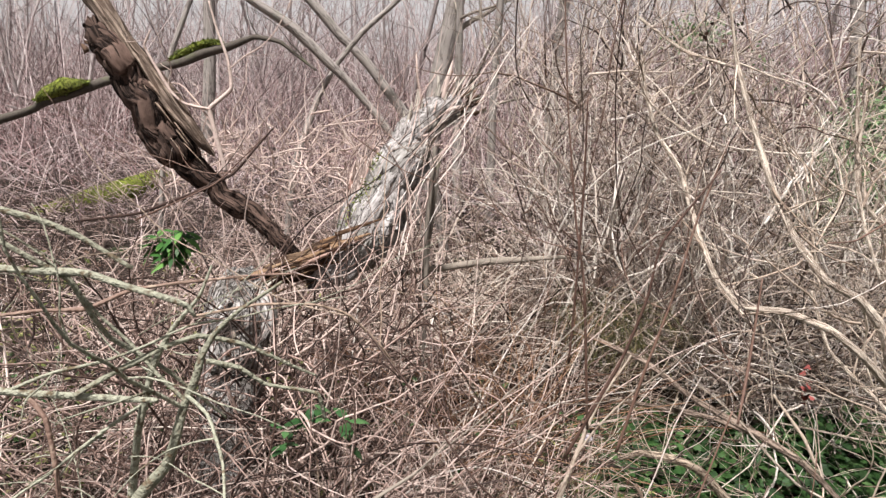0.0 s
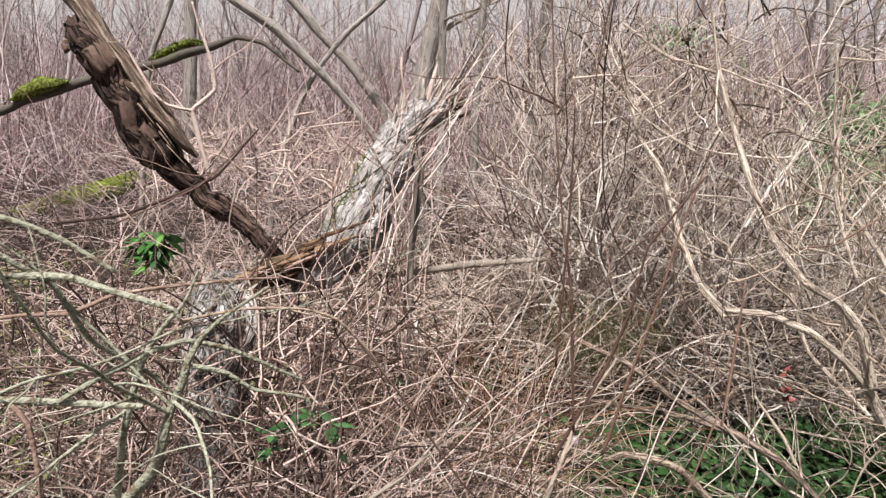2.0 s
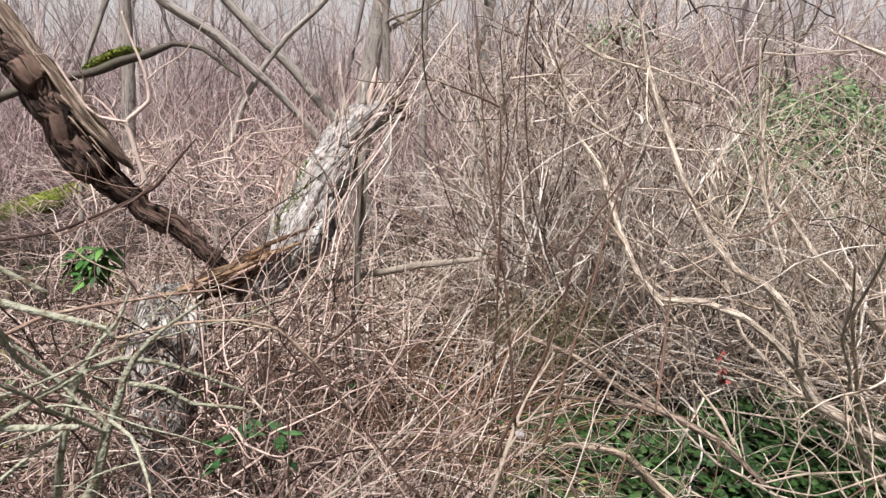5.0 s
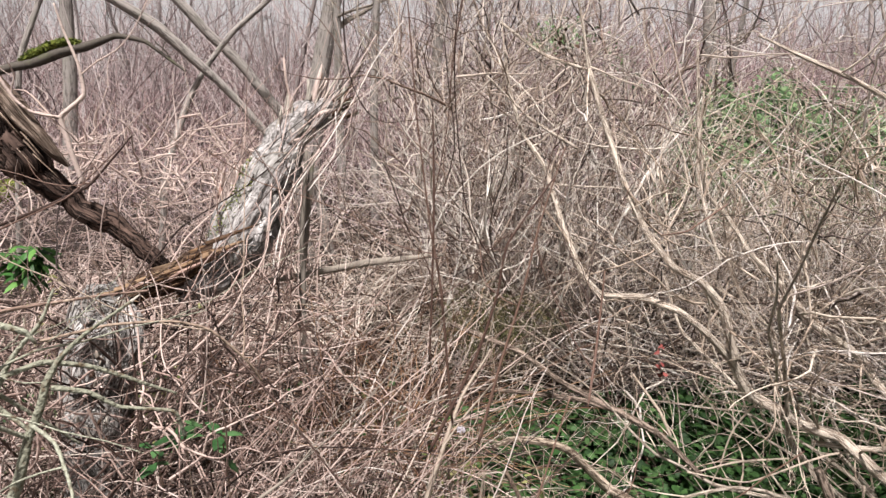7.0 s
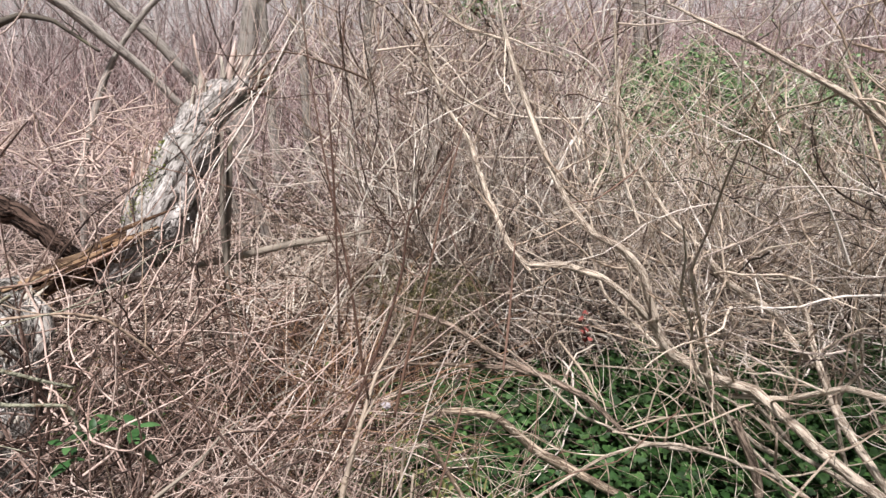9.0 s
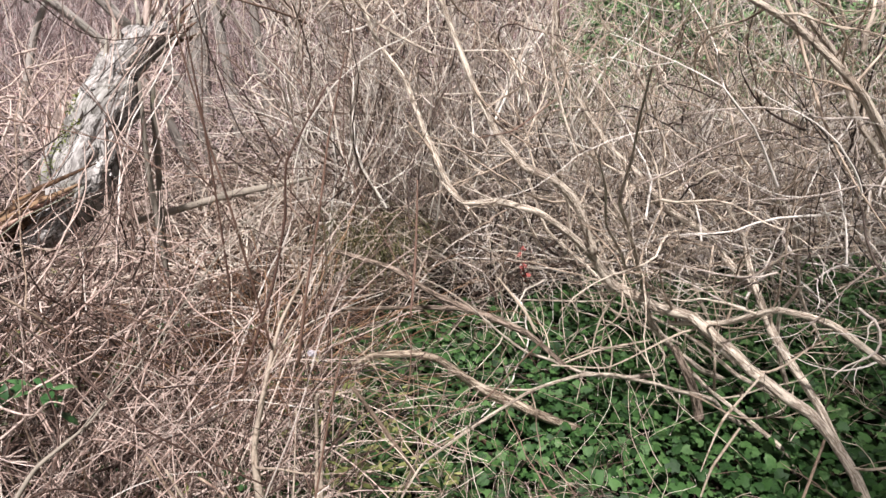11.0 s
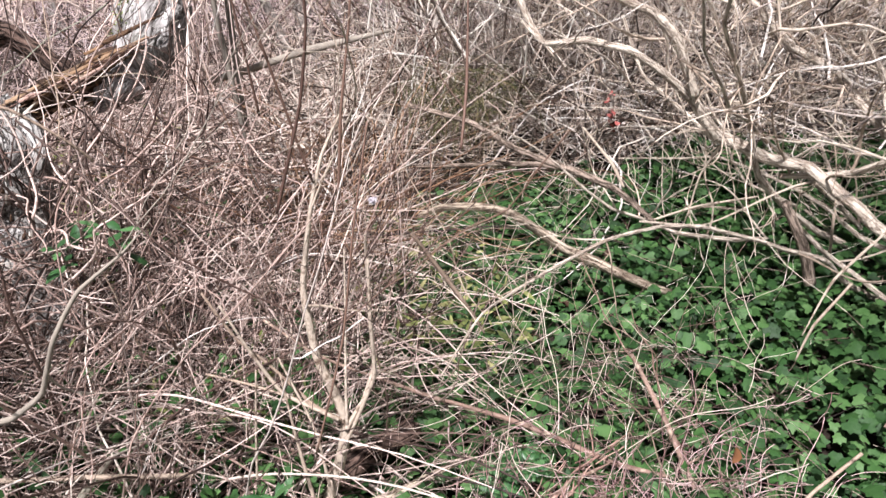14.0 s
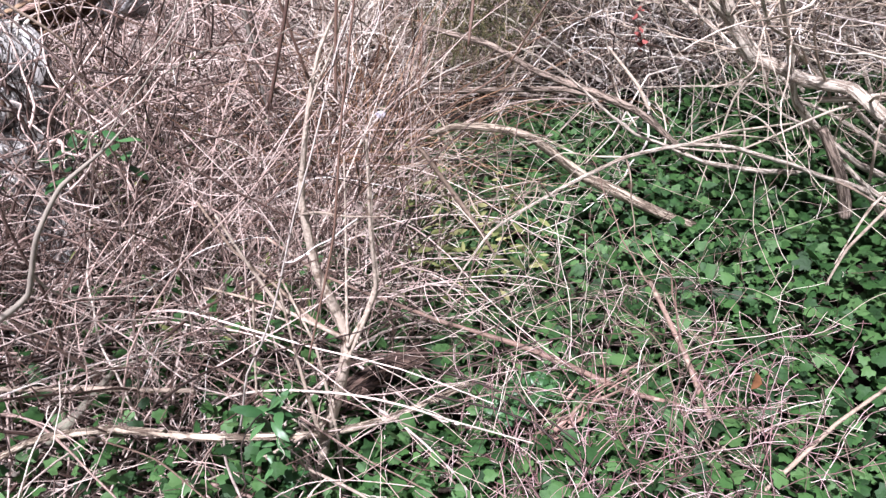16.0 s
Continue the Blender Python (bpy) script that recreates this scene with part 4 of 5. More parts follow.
limb('fallen_stick', [(-0.272, 1.05, 0.237, 0.007), (-0.18, 1.08, 0.257, 0.0071), (-0.041, 1.1, 0.242, 0.0078), (0.108, 1.1, 0.193, 0.0079), (0.32, 1.15, 0.108, 0.0078), (0.456, 1.2, 0.074, 0.0087), (0.648, 1.28, 0.074, 0.0073)])
limb('dry_cane', [(-0.324, 1.2, 0.295, 0.0044), (-0.088, 1.22, 0.236, 0.0055), (0.059, 1.25, 0.179, 0.0048)])
limb('bramble_cane', [(0.625, 1.42, 0.137, 0.0053), (0.752, 1.37, 0.107, 0.0062), (0.871, 1.3, 0.081, 0.0066), (0.979, 1.22, 0.062, 0.0063), (1.099, 1.17, 0.042, 0.0037)])
limb('bramble_cane', [(0.225, 1.5, 0.393, 0.0035), (0.332, 1.45, 0.317, 0.0041), (0.441, 1.42, 0.258, 0.0041), (0.625, 1.4, 0.153, 0.0047)])
limb('bramble_cane', [(1.106, 1.45, 0.169, 0.0048), (1.126, 1.3, 0.117, 0.0059), (1.147, 1.2, 0.038, 0.0067), (1.154, 1.05, -0.022, 0.0063), (1.153, 1.0, -0.082, 0.0054)], twigs=6)
limb('bramble_shoot', [(0.574, 1.0, 0.999, 0.0015), (0.533, 0.98, 0.859, 0.0016), (0.488, 0.97, 0.686, 0.002), (0.41, 0.95, 0.484, 0.002)], twigs=3)
limb('bramble_shoot', [(0.036, 1.2, 1.009, 0.0016), (0.132, 1.15, 0.914, 0.0021), (0.227, 1.1, 0.808, 0.0021), (0.318, 1.1, 0.721, 0.002), (0.406, 1.1, 0.648, 0.0014)], twigs=2)
limb('dry_cane', [(1.153, 0.95, 0.005, 0.0042), (1.233, 0.98, 0.06, 0.0041), (1.329, 1.02, 0.115, 0.0037), (1.439, 1.05, 0.171, 0.0033)], twigs=2)
limb('dry_twig', [(1.367, 1.2, 0.304, 0.0020), (1.406, 1.22, 0.372, 0.0027), (1.493, 1.25, 0.443, 0.0027)])
limb('dead_branch', [(-0.397, 1.1, 0.063, 0.0156), (-0.259, 1.15, 0.156, 0.0137), (-0.183, 1.2, 0.189, 0.0101), (-0.126, 1.3, 0.215, 0.0058)])
limb('bramble_shoot', [(0.336, 1.35, 1.624, 0.0012), (0.359, 1.32, 1.383, 0.0016), (0.387, 1.3, 1.19, 0.002), (0.409, 1.28, 1.073, 0.0023), (0.442, 1.3, 0.802, 0.0024)], twigs=2)
limb('bramble_shoot', [(0.63, 1.3, 1.349, 0.0012), (0.585, 1.28, 1.204, 0.0019), (0.556, 1.26, 1.077, 0.0022), (0.52, 1.25, 0.943, 0.0026), (0.487, 1.25, 0.786, 0.003)], twigs=3)
limb('bramble_shoot', [(0.379, 1.25, 1.412, 0.0012), (0.385, 1.25, 1.278, 0.0019), (0.387, 1.25, 1.126, 0.002), (0.387, 1.25, 0.953, 0.0024)], twigs=2)
limb('bramble_shoot', [(0.587, 1.2, 1.308, 0.0016), (0.511, 1.2, 1.19, 0.0022), (0.497, 1.2, 1.099, 0.0025), (0.462, 1.2, 0.973, 0.0026), (0.387, 1.2, 0.797, 0.003)], twigs=2)
limb('bramble_shoot', [(0.765, 1.4, 1.086, 0.0016), (0.743, 1.35, 0.931, 0.0027), (0.717, 1.3, 0.83, 0.0022)], twigs=3)
limb('bramble_shoot', [(1.194, 1.7, 1.185, 0.0014), (1.042, 1.6, 1.133, 0.0018), (0.927, 1.5, 1.142, 0.0017)])
limb('leaning_tree', [(-1.568, 4.8, 2.26, 0.0314), (-1.403, 4.85, 1.992, 0.0310), (-1.072, 4.9, 1.791, 0.0304), (-0.767, 4.95, 1.504, 0.0286), (-0.531, 5.0, 1.261, 0.0267), (-0.286, 5.1, 0.879, 0.0278), (-0.092, 5.2, 0.037, 0.0294)])
limb('leaning_tree', [(-1.34, 5.3, 2.403, 0.0370), (-1.099, 5.325, 2.067, 0.0365), (-0.807, 5.35, 1.761, 0.0358), (-0.548, 5.375, 1.484, 0.0350), (-0.348, 5.4, 1.216, 0.0342), (-0.143, 5.5, 0.844, 0.0354), (0.026, 5.6, -0.014, 0.0373)])
limb('leaning_tree', [(-0.177, 5.2, 2.273, 0.0157), (-0.406, 5.15, 2.012, 0.0169), (-0.637, 5.1, 1.787, 0.0193), (-0.788, 5.05, 1.584, 0.0194), (-0.939, 5.0, 1.303, 0.0219), (-1.08, 4.9, 0.821, 0.0220), (-1.144, 4.8, -0.0, 0.0224)])
mossy = limb('mossy_branch', [(-4.4, 5.7, 0.75, 0.04), (-3.9, 5.65, 0.98, 0.036), (-3.427, 5.6, 1.143, 0.029), (-3.165, 5.575, 1.236, 0.0395), (-2.718, 5.55, 1.388, 0.039), (-2.237, 5.525, 1.525, 0.042), (-1.996, 5.5, 1.607, 0.0381), (-1.76, 5.475, 1.67, 0.0309), (-1.527, 5.45, 1.757, 0.0204), (-1.301, 5.425, 1.722, 0.0152), (-1.033, 5.4, 1.527, 0.0101)], twigs=5)
limb('moss_patch', [(-2.247, 5.55, 1.556, 0.0108), (-2.15, 5.52, 1.602, 0.0321), (-2.016, 5.5, 1.666, 0.0354), (-1.886, 5.48, 1.703, 0.0246), (-1.801, 5.47, 1.706, 0.0088)], under=mossy)
limb('moss_patch', [(-3.365, 5.55, 1.2, 0.0147), (-3.246, 5.52, 1.259, 0.0547), (-3.112, 5.5, 1.314, 0.0652), (-2.994, 5.5, 1.341, 0.0434), (-2.9, 5.5, 1.362, 0.0144)], under=mossy)
limb('leaning_tree', [(-2.044, 5.8, 2.312, 0.0219), (-2.17, 5.733, 1.955, 0.0219), (-2.3, 5.667, 1.55, 0.0235), (-2.35, 5.6, 0.916, 0.0253), (-2.427, 5.6, -0.049, 0.0263)])
limb('mossy_log', [(-4.874, 7.2, -0.211, 0.0941), (-4.497, 7.333, -0.088, 0.1142), (-4.04, 7.467, 0.074, 0.1218), (-3.508, 7.6, 0.244, 0.11), (-3.333, 7.8, 0.273, 0.0729)])
# -- end of branches --
def crown(under, material, box, z, n, size, r):
    """Bare twigs of a shrub's crown, each with its own fine shoots, as parts of the shrub."""
    base = patch(*box, n, *z)
    way = rng.normal(size=(len(base), 3)) + np.array([-0.15, 0, 0.95])
    for at, d in zip(base, way):
        P, R = grow(at[None], d[None], size * rng.uniform(0.5, 1.25), 11, 0.0, 0.15, rng.uniform(*r), 0.0009)
        Q, S = side_shoots(P, R, 5, size * 0.42, 7, 0.0, 0.24)
        if clear(P, 0.75)[0]:
            Q, S = Q[clear(Q, 0.75)], S[clear(Q, 0.75)]
            v1, f1 = tube_arrays(P, R, 5); v2, f2 = tube_arrays(Q, S, 4)
            part("twig", mesh_of("twig", np.concatenate([v1, v2]), np.concatenate([f1, f2 + len(v1)]), MAT[material]), under)


crown(elder, "elder_bark", (1.35, 2.0, 3.4, 3.0), (0.4, 1.2), 190, 0.75, (0.0022, 0.0055))
crown(elder, "bramble_grey", (1.7, 1.3, 3.4, 2.3), (0.35, 1.1), 200, 0.7, (0.002, 0.005))
crown(elder, "bramble_grey", (1.9, 1.7, 4.2, 3.2), (0.5, 2.0), 260, 0.8, (0.002, 0.0055))
base = np.concatenate([patch(-1.05, 1.5, -0.05, 2.05, 250, 0.25, 0.78), patch(-0.4, 2.08, 0.15, 2.36, 110, 0.35, 0.72)])
for at in base:
    P, R = grow(at[None], rng.normal(size=(1, 3)) + np.array([0, 0, 0.4]), 0.6 * rng.uniform(0.5, 1.2), 10, 0.0, 0.22, rng.uniform(0.002, 0.0042), 0.001)
    Q, S = side_shoots(P, R, 2, 0.24, 6, 0.0, 0.26)
    if clear(P, 0.75)[0] and clear(Q, 0.75).all():
        v1, f1 = tube_arrays(*fluent(P, R), 5); v2, f2 = tube_arrays(*fluent(Q, S), 4)
        tagged(new("bramble_twig", mesh_of("bramble_twig", np.concatenate([v1, v2]), np.concatenate([f1, f2 + len(v1)]), MAT["bramble_red"])), "dry red-brown bramble twig heaped on the fallen trunk", "bramble", "bramble twigs")
crown(dead_elder, "lichen_bark", (-1.8, 0.95, -0.35, 1.6), (0.45, 1.0), 16, 0.4, (0.0014, 0.0032))
for k in range(16):
    at = np.array([rng.uniform(1.9, 3.2), rng.uniform(1.5, 2.7), -0.1])
    P, R = grow(at[None], np.array([[rng.uniform(-0.9, 0.3), rng.uniform(-0.1, 0.7), rng.uniform(0.6, 1.2)]]), rng.uniform(1.3, 2.2), 12, -0.01, 0.2, rng.uniform(0.007, 0.013), 0.002, -1)
    if clear(P, 0.8)[0]:
        limb("stem", [(*P[0, j], R[0, j]) for j in range(12)], twigs=7, under=elder)

# ---- broken trunk ----
def splinter(parent, at, way, length, width, mat, name="splinter", label=""):
    """A torn sliver of wood: a flat wedge that tapers to a ragged tip."""
    way = unit(np.asarray(way, float)); side = unit(np.cross(way, rng.normal(size=3))); out = np.cross(way, side)
    rows = []
    for s, w in ((0.0, 1.0), (0.35, 0.95), (0.7, 0.6), (1.0, 0.12)):
        c = np.asarray(at) + way * length * s + out * rng.normal() * width * 0.25
        rows.append([c + side * width * w + out * width * 0.22, c - side * width * w + out * width * 0.22, c - side * width * w - out * width * 0.22, c + side * width * w - out * width * 0.22])
    v = np.array(rows).reshape(-1, 3)
    idx = np.arange(16).reshape(4, 4); nxt = np.roll(idx, -1, axis=1)
    f = np.concatenate([np.stack([idx[:-1], nxt[:-1], nxt[1:], idx[1:]], -1).reshape(-1, 4), [[3, 2, 1, 0], [12, 13, 14, 15]]])
    me = mesh_of(name, v, f, MAT[mat], smooth=False)
    return part(name, me, parent, label)


LOWER = [(-0.53, 1.9, -0.14, 0.11), (-0.505, 1.93, 0.2, 0.1), (-0.49, 1.95, 0.45, 0.095), (-0.48, 1.97, 0.62, 0.092), (-0.478, 2.0, 0.72, 0.088), (-0.468, 2.05, 0.785, 0.072), (-0.45, 2.1, 0.815, 0.045)]
UPPER = [(-0.34, 2.32, 0.765, 0.045), (-0.265, 2.4, 0.795, 0.062), (-0.205, 2.46, 0.84, 0.076), (-0.165, 2.51, 0.9, 0.085), (-0.143, 2.55, 0.97, 0.088), (-0.118, 2.6, 1.049, 0.087), (-0.08, 2.67, 1.138, 0.078), (-0.04, 2.74, 1.216, 0.07), (0.003, 2.82, 1.288, 0.066), (0.071, 2.9, 1.34, 0.058), (0.12, 2.95, 1.36, 0.046)]
trunk = shrub("broken_trunk", LOWER[0][:3], "broken leaning dead trunk with pale grey bark and torn top", "tree trunk")
part("lower_trunk", log_mesh("lower_trunk", LOWER, "log_dark", 40, 14, 0.1, 0.08, 3, 0.015), trunk, "dark bark with patches of pale lichen")
part("upper_trunk", log_mesh("upper_trunk", UPPER, "log_grey", 56, 16, 0.1, 0.08, 4, 0.014), trunk, "pale furrowed bark")
slab = part("slab", log_mesh("slab", [(-0.222, 2.5, 0.94, 0.02), (-0.215, 2.53, 1.0, 0.03), (-0.205, 2.56, 1.07, 0.032), (-0.195, 2.6, 1.13, 0.022), (-0.19, 2.62, 1.16, 0.008)], "log_pink", 20, 8, 0.1, 0.05, 6, 0.01), trunk, "pinkish torn wood")
moss_fuzz([(-0.21, 2.48, 0.95, 0.02), (-0.185, 2.52, 1.05, 0.026), (-0.16, 2.57, 1.13, 0.024), (-0.135, 2.62, 1.17, 0.014)], trunk, 170, (0.008, 0.018))
moss_fuzz([(-0.24, 2.42, 0.93, 0.02), (-0.22, 2.43, 0.98, 0.03), (-0.19, 2.45, 1.01, 0.025), (-0.165, 2.47, 1.06, 0.02), (-0.13, 2.5, 1.1, 0.012)], trunk, 130, (0.007, 0.015))
axis = unit(np.array(UPPER[-2][:3]) - np.array(UPPER[-4][:3]))


def flakes(body, n, mats, span, size, width):
    """Loose flakes of bark that lift off the outside of a log."""
    p = smooth_path(body, 8)
    for k in range(n):
        j = int(rng.uniform(*span) * (len(p) - 2))
        along = unit(p[j + 1, :3] - p[j, :3])
        out = rng.normal(size=3) + np.array([0.1, -1.0, 0.3])
        out = unit(out - along * (out @ along))
        splinter(trunk, p[j, :3] + out * p[j, 3] * rng.uniform(0.93, 1.04), along + rng.normal(size=3) * 0.25 + out * 0.12, rng.uniform(*size), rng.uniform(*width), mats[k % len(mats)], "bark_flake")


flakes(UPPER, 46, ("trunk_bark", "trunk_bark", "pink_twig", "grey_bark"), (0.3, 0.95), (0.02, 0.06), (0.002, 0.005))
flakes(LOWER, 70, ("trunk_bark", "grey_bark", "rot_bark"), (0.3, 0.9), (0.02, 0.06), (0.003, 0.008))
# torn top: tall slivers behind, short ragged ones round the dark hollow end
for at, tip, w, mat in (((-0.012, 2.8, 1.3), (-0.037, 2.8, 1.545), 0.013, "pink_twig"), ((-0.03, 2.79, 1.27), (-0.02, 2.81, 1.42), 0.017, "trunk_bark"), ((0.05, 2.88, 1.34), (0.1, 2.92, 1.53), 0.014, "pink_twig"),
                        ((0.08, 2.9, 1.36), (0.17, 2.95, 1.5), 0.012, "trunk_bark"), ((0.03, 2.86, 1.32), (0.05, 2.88, 1.47), 0.018, "trunk_bark"), ((0.1, 2.93, 1.36), (0.24, 3.0, 1.47), 0.013, "rot_bark")):
    d = np.array(tip) - np.array(at)
    splinter(trunk, at, d, float(np.linalg.norm(d)), w, mat)
for k in range(70):
    f = rng.uniform(0, 1)
    at = np.array([-0.05, 2.76, 1.24]) * (1 - f) + np.array([0.15, 2.97, 1.39]) * f + rng.normal(size=3) * np.array([0.03, 0.03, 0.03])
    splinter(trunk, at, axis * 0.7 + np.array([0.0, 0.0, 0.7]) + rng.normal(size=3) * 0.3, rng.uniform(0.05, 0.13), rng.uniform(0.004, 0.01), rng.choice(["pink_twig", "trunk_bark", "trunk_bark", "rot_bark"]))
for k in range(30):
    at = np.array([0.15, 2.97, 1.35]) + rng.normal(size=3) * np.array([0.035, 0.035, 0.035])
    splinter(trunk, at, axis + np.array([0.35, -0.2, -0.1]) + rng.normal(size=3) * 0.5, rng.uniform(0.03, 0.09), rng.uniform(0.004, 0.011), rng.choice(["trunk_bark", "rot_bark", "rot_bark"]))
for k in range(46):
    at = np.array([-0.225, 2.5, 0.93]) + rng.uniform(-1, 1, 3) * np.array([0.035, 0.025, 0.02]) + np.array([0.03, 0.1, 0.2]) * rng.uniform(0, 0.75)
    splinter(trunk, at, np.array([0.12, 0.35, 1.0]) + rng.normal(size=3) * 0.07, rng.uniform(0.07, 0.15), rng.uniform(0.004, 0.012), ("pink_twig", "pink_twig", "strip_bark", "trunk_bark")[k % 4])
# heartwood laid open where the trunk folded over: long planks with dark gaps
part("heartwood", log_mesh("heartwood", [(-0.47, 2.07, 0.79, 0.03), (-0.43, 2.14, 0.81, 0.042), (-0.378, 2.23, 0.825, 0.046), (-0.299, 2.36, 0.835, 0.046), (-0.203, 2.48, 0.86, 0.04), (-0.158, 2.52, 0.88, 0.02)], "log_heart", 18, 9, 0.2, 0.1, 9, 0.03), trunk, "orange-brown rotten wood")
for k in range(64):
    f, up = rng.uniform(0, 0.8), rng.normal()
    at = np.array([-0.5, 2.02, 0.8]) * (1 - f) + np.array([-0.2, 2.44, 0.87]) * f + np.array([0.01, -0.03, 0.03]) * up + rng.normal(size=3) * 0.012
    splinter(trunk, at, np.array([0.6, 0.68, 0.16]) + rng.normal(size=3) * 0.07, rng.uniform(0.1, 0.24), rng.uniform(0.003, 0.009), ("rot_wood", "strip_bark", "rot_wood", "orange_wood")[k % 4], "rotten_sliver")
for k in range(30):
    at = np.array([-0.47, 2.06, 0.8]) + rng.normal(size=3) * np.array([0.04, 0.05, 0.03])
    splinter(trunk, at, rng.normal(size=3) + np.array([0.6, -0.4, 0.0]), rng.uniform(0.015, 0.04), rng.uniform(0.003, 0.008), ("orange_wood", "rot_wood")[k % 2], "rotten_chip")

# ---- leaning rotten log ----
LOG = [(-1.095, 2.46, 1.566, 0.045), (-1.051, 2.46, 1.518, 0.062), (-0.997, 2.46, 1.437, 0.066), (-0.934, 2.46, 1.337, 0.067), (-0.884, 2.47, 1.233, 0.07), (-0.836, 2.47, 1.167, 0.063), (-0.798, 2.47, 1.123, 0.044), (-0.711, 2.475, 1.043, 0.035), (-0.612, 2.48, 0.966, 0.034), (-0.531, 2.48, 0.909, 0.03), (-0.47, 2.48, 0.85, 0.028), (-0.42, 2.5, 0.78, 0.024)]
log = shrub("rotten_log", LOG[-1][:3], "leaning rotten log with dark bark and split pale wood", "log")
part("bark", log_mesh("bark", LOG, "log_rot", 48, 14, 0.1, 0.1, 12, 0.014), log, "dark crumbling bark")
part("split_face", log_mesh("split_face", [(-0.975, 2.435, 1.53, 0.016), (-0.915, 2.422, 1.46, 0.024), (-0.845, 2.42, 1.362, 0.027), (-0.782, 2.422, 1.272, 0.023), (-0.728, 2.43, 1.198, 0.015), (-0.699, 2.44, 1.158, 0.005)], "log_split", 26, 10, 0.14, 0.05, 13, 0.02), log, "pale split wood")
part("spar", log_mesh("spar", [(-1.165, 2.5, 1.775, 0.027), (-1.118, 2.48, 1.672, 0.029), (-1.055, 2.46, 1.6, 0.031), (-1.006, 2.45, 1.538, 0.03), (-0.95, 2.435, 1.46, 0.024)], "log_split", 22, 8, 0.12, 0.08, 14, 0.015), log, "brown barkless upper limb")
for k in range(9):
    f = rng.uniform(0, 1)
    at = np.array([-0.96, 2.4, 1.46]) * (1 - f) + np.array([-0.78, 2.4, 1.2]) * f
    splinter(log, at + rng.normal(size=3) * 0.012, np.array([0.6, 0.0, -0.8]) + rng.normal(size=3) * 0.06, rng.uniform(0.06, 0.14), rng.uniform(0.002, 0.005), "tan_bark")
for k in range(10):
    splinter(log, np.array([-1.08, 2.44, 1.52]) + rng.normal(size=3) * 0.028, np.array([-0.5, 0, 0.8]) + rng.normal(size=3) * 0.4, rng.uniform(0.02, 0.05), rng.uniform(0.006, 0.014), "rot_bark")

# ---- dead vines on the trunk ----
for k in range(30):
    aside, tilt = rng.normal(0.05, 0.1), rng.normal(0, 0.05)
    line = [(0.16, 2.94, 1.68), (0.09, 2.86, 1.49), (0.03, 2.75, 1.36), (-0.03, 2.64, 1.22), (-0.08, 2.54, 1.08), (-0.11, 2.46, 0.95), (-0.13, 2.42, 0.76), (-0.1, 2.36, 0.5)]
    start, stop = (0, 8) if k % 3 == 0 else (int(rng.integers(0, 3)), int(rng.integers(5, 9)))
    r = rng.uniform(0.0012, 0.0032)
    drift = np.cumsum(rng.normal(size=(8, 3)) * np.array([0.036, 0.012, 0.016]), axis=0)
    pts = [(*(np.array(q) + drift[j] + np.array([aside + tilt * (j - 4), 0, 0.3 * aside])), r * (0.45 + 0.08 * j)) for j, q in enumerate(line)][start:stop]
    v, fc = rough_tube(pts, 6, 6, 0.08, 0.8, 300 + k)
    tagged(new("dead_vine", mesh_of("dead_vine", v, fc, MAT[("pink_twig", "bramble_grey", "bramble_red", "bramble_brown", "bramble_dark")[k % 5]])), "dry grey-brown vine draped over the broken trunk", "vine", "dead vines")

# ---- single canes near the viewer ----
for k in range(300):
    x, y = rng.uniform(-1.6, 0.18), rng.uniform(0.95, 2.4)
    ang = rng.uniform(0, 6.28)
    P, R = grow(np.array([[x, y, 0.0]]), np.array([[np.cos(ang), np.sin(ang), rng.uniform(0.4, 1.3)]]), rng.uniform(0.6, 1.5), 14, rng.uniform(0.03, 0.15), 0.1, rng.uniform(0.0022, 0.0046), 0.001)
    if not clear(P, 0.76)[0]:
        continue
    v, f = tube_arrays(*fluent(P, R), 6)
    mat, label = [("bramble_red", "arching red-brown bramble cane"), ("pink_twig", "arching pale pinkish dry bramble cane"), ("bramble_straw", "arching straw-coloured bramble cane"), ("bramble_grey", "arching grey dry bramble cane")][k % 4]
    cane = tagged(new("bramble_cane", mesh_of("bramble_cane", v, f, MAT[mat])), label, "bramble", "bramble canes")
    for j in rng.integers(3, 12, 2):
        twig(cane, P[0, j], unit(rng.normal(size=3) + np.array([0, 0, 0.3])), rng.uniform(0.12, 0.3), R[0, j] * 0.6, mat, k)

for k in range(300):
    x, y = rng.uniform(0.1, 3.6), rng.uniform(3.0, 4.4)
    if 0.35 < x < 1.35 and y < 3.55:
        continue
    ang = rng.uniform(0, 6.28)
    P, R = grow(np.array([[x, y, 0.0]]), np.array([[np.cos(ang) * 1.1, np.sin(ang) * 0.8 - 0.2, rng.uniform(0.6, 1.4)]]), rng.uniform(1.0, 1.9), 14, rng.uniform(0.0, 0.14), 0.24, rng.uniform(0.003, 0.0062), 0.0012)
    v, f = tube_arrays(*fluent(P, R), 6)
    mat, label = [("bramble_straw", "tall straw-coloured dry cane in the thicket"), ("bramble_grey", "tall grey dry cane in the thicket"), ("white_wood", "tall bleached dry cane in the thicket")][k % 3]
    cane = tagged(new("dry_cane", mesh_of("dry_cane", v, f, MAT[mat])), label, "bramble", "dry canes")
    for j in rng.integers(4, 12, 2):
        twig(cane, P[0, j], unit(rng.normal(size=3) + np.array([0, -0.2, 0.3])), rng.uniform(0.15, 0.4), R[0, j] * 0.6, mat, k)

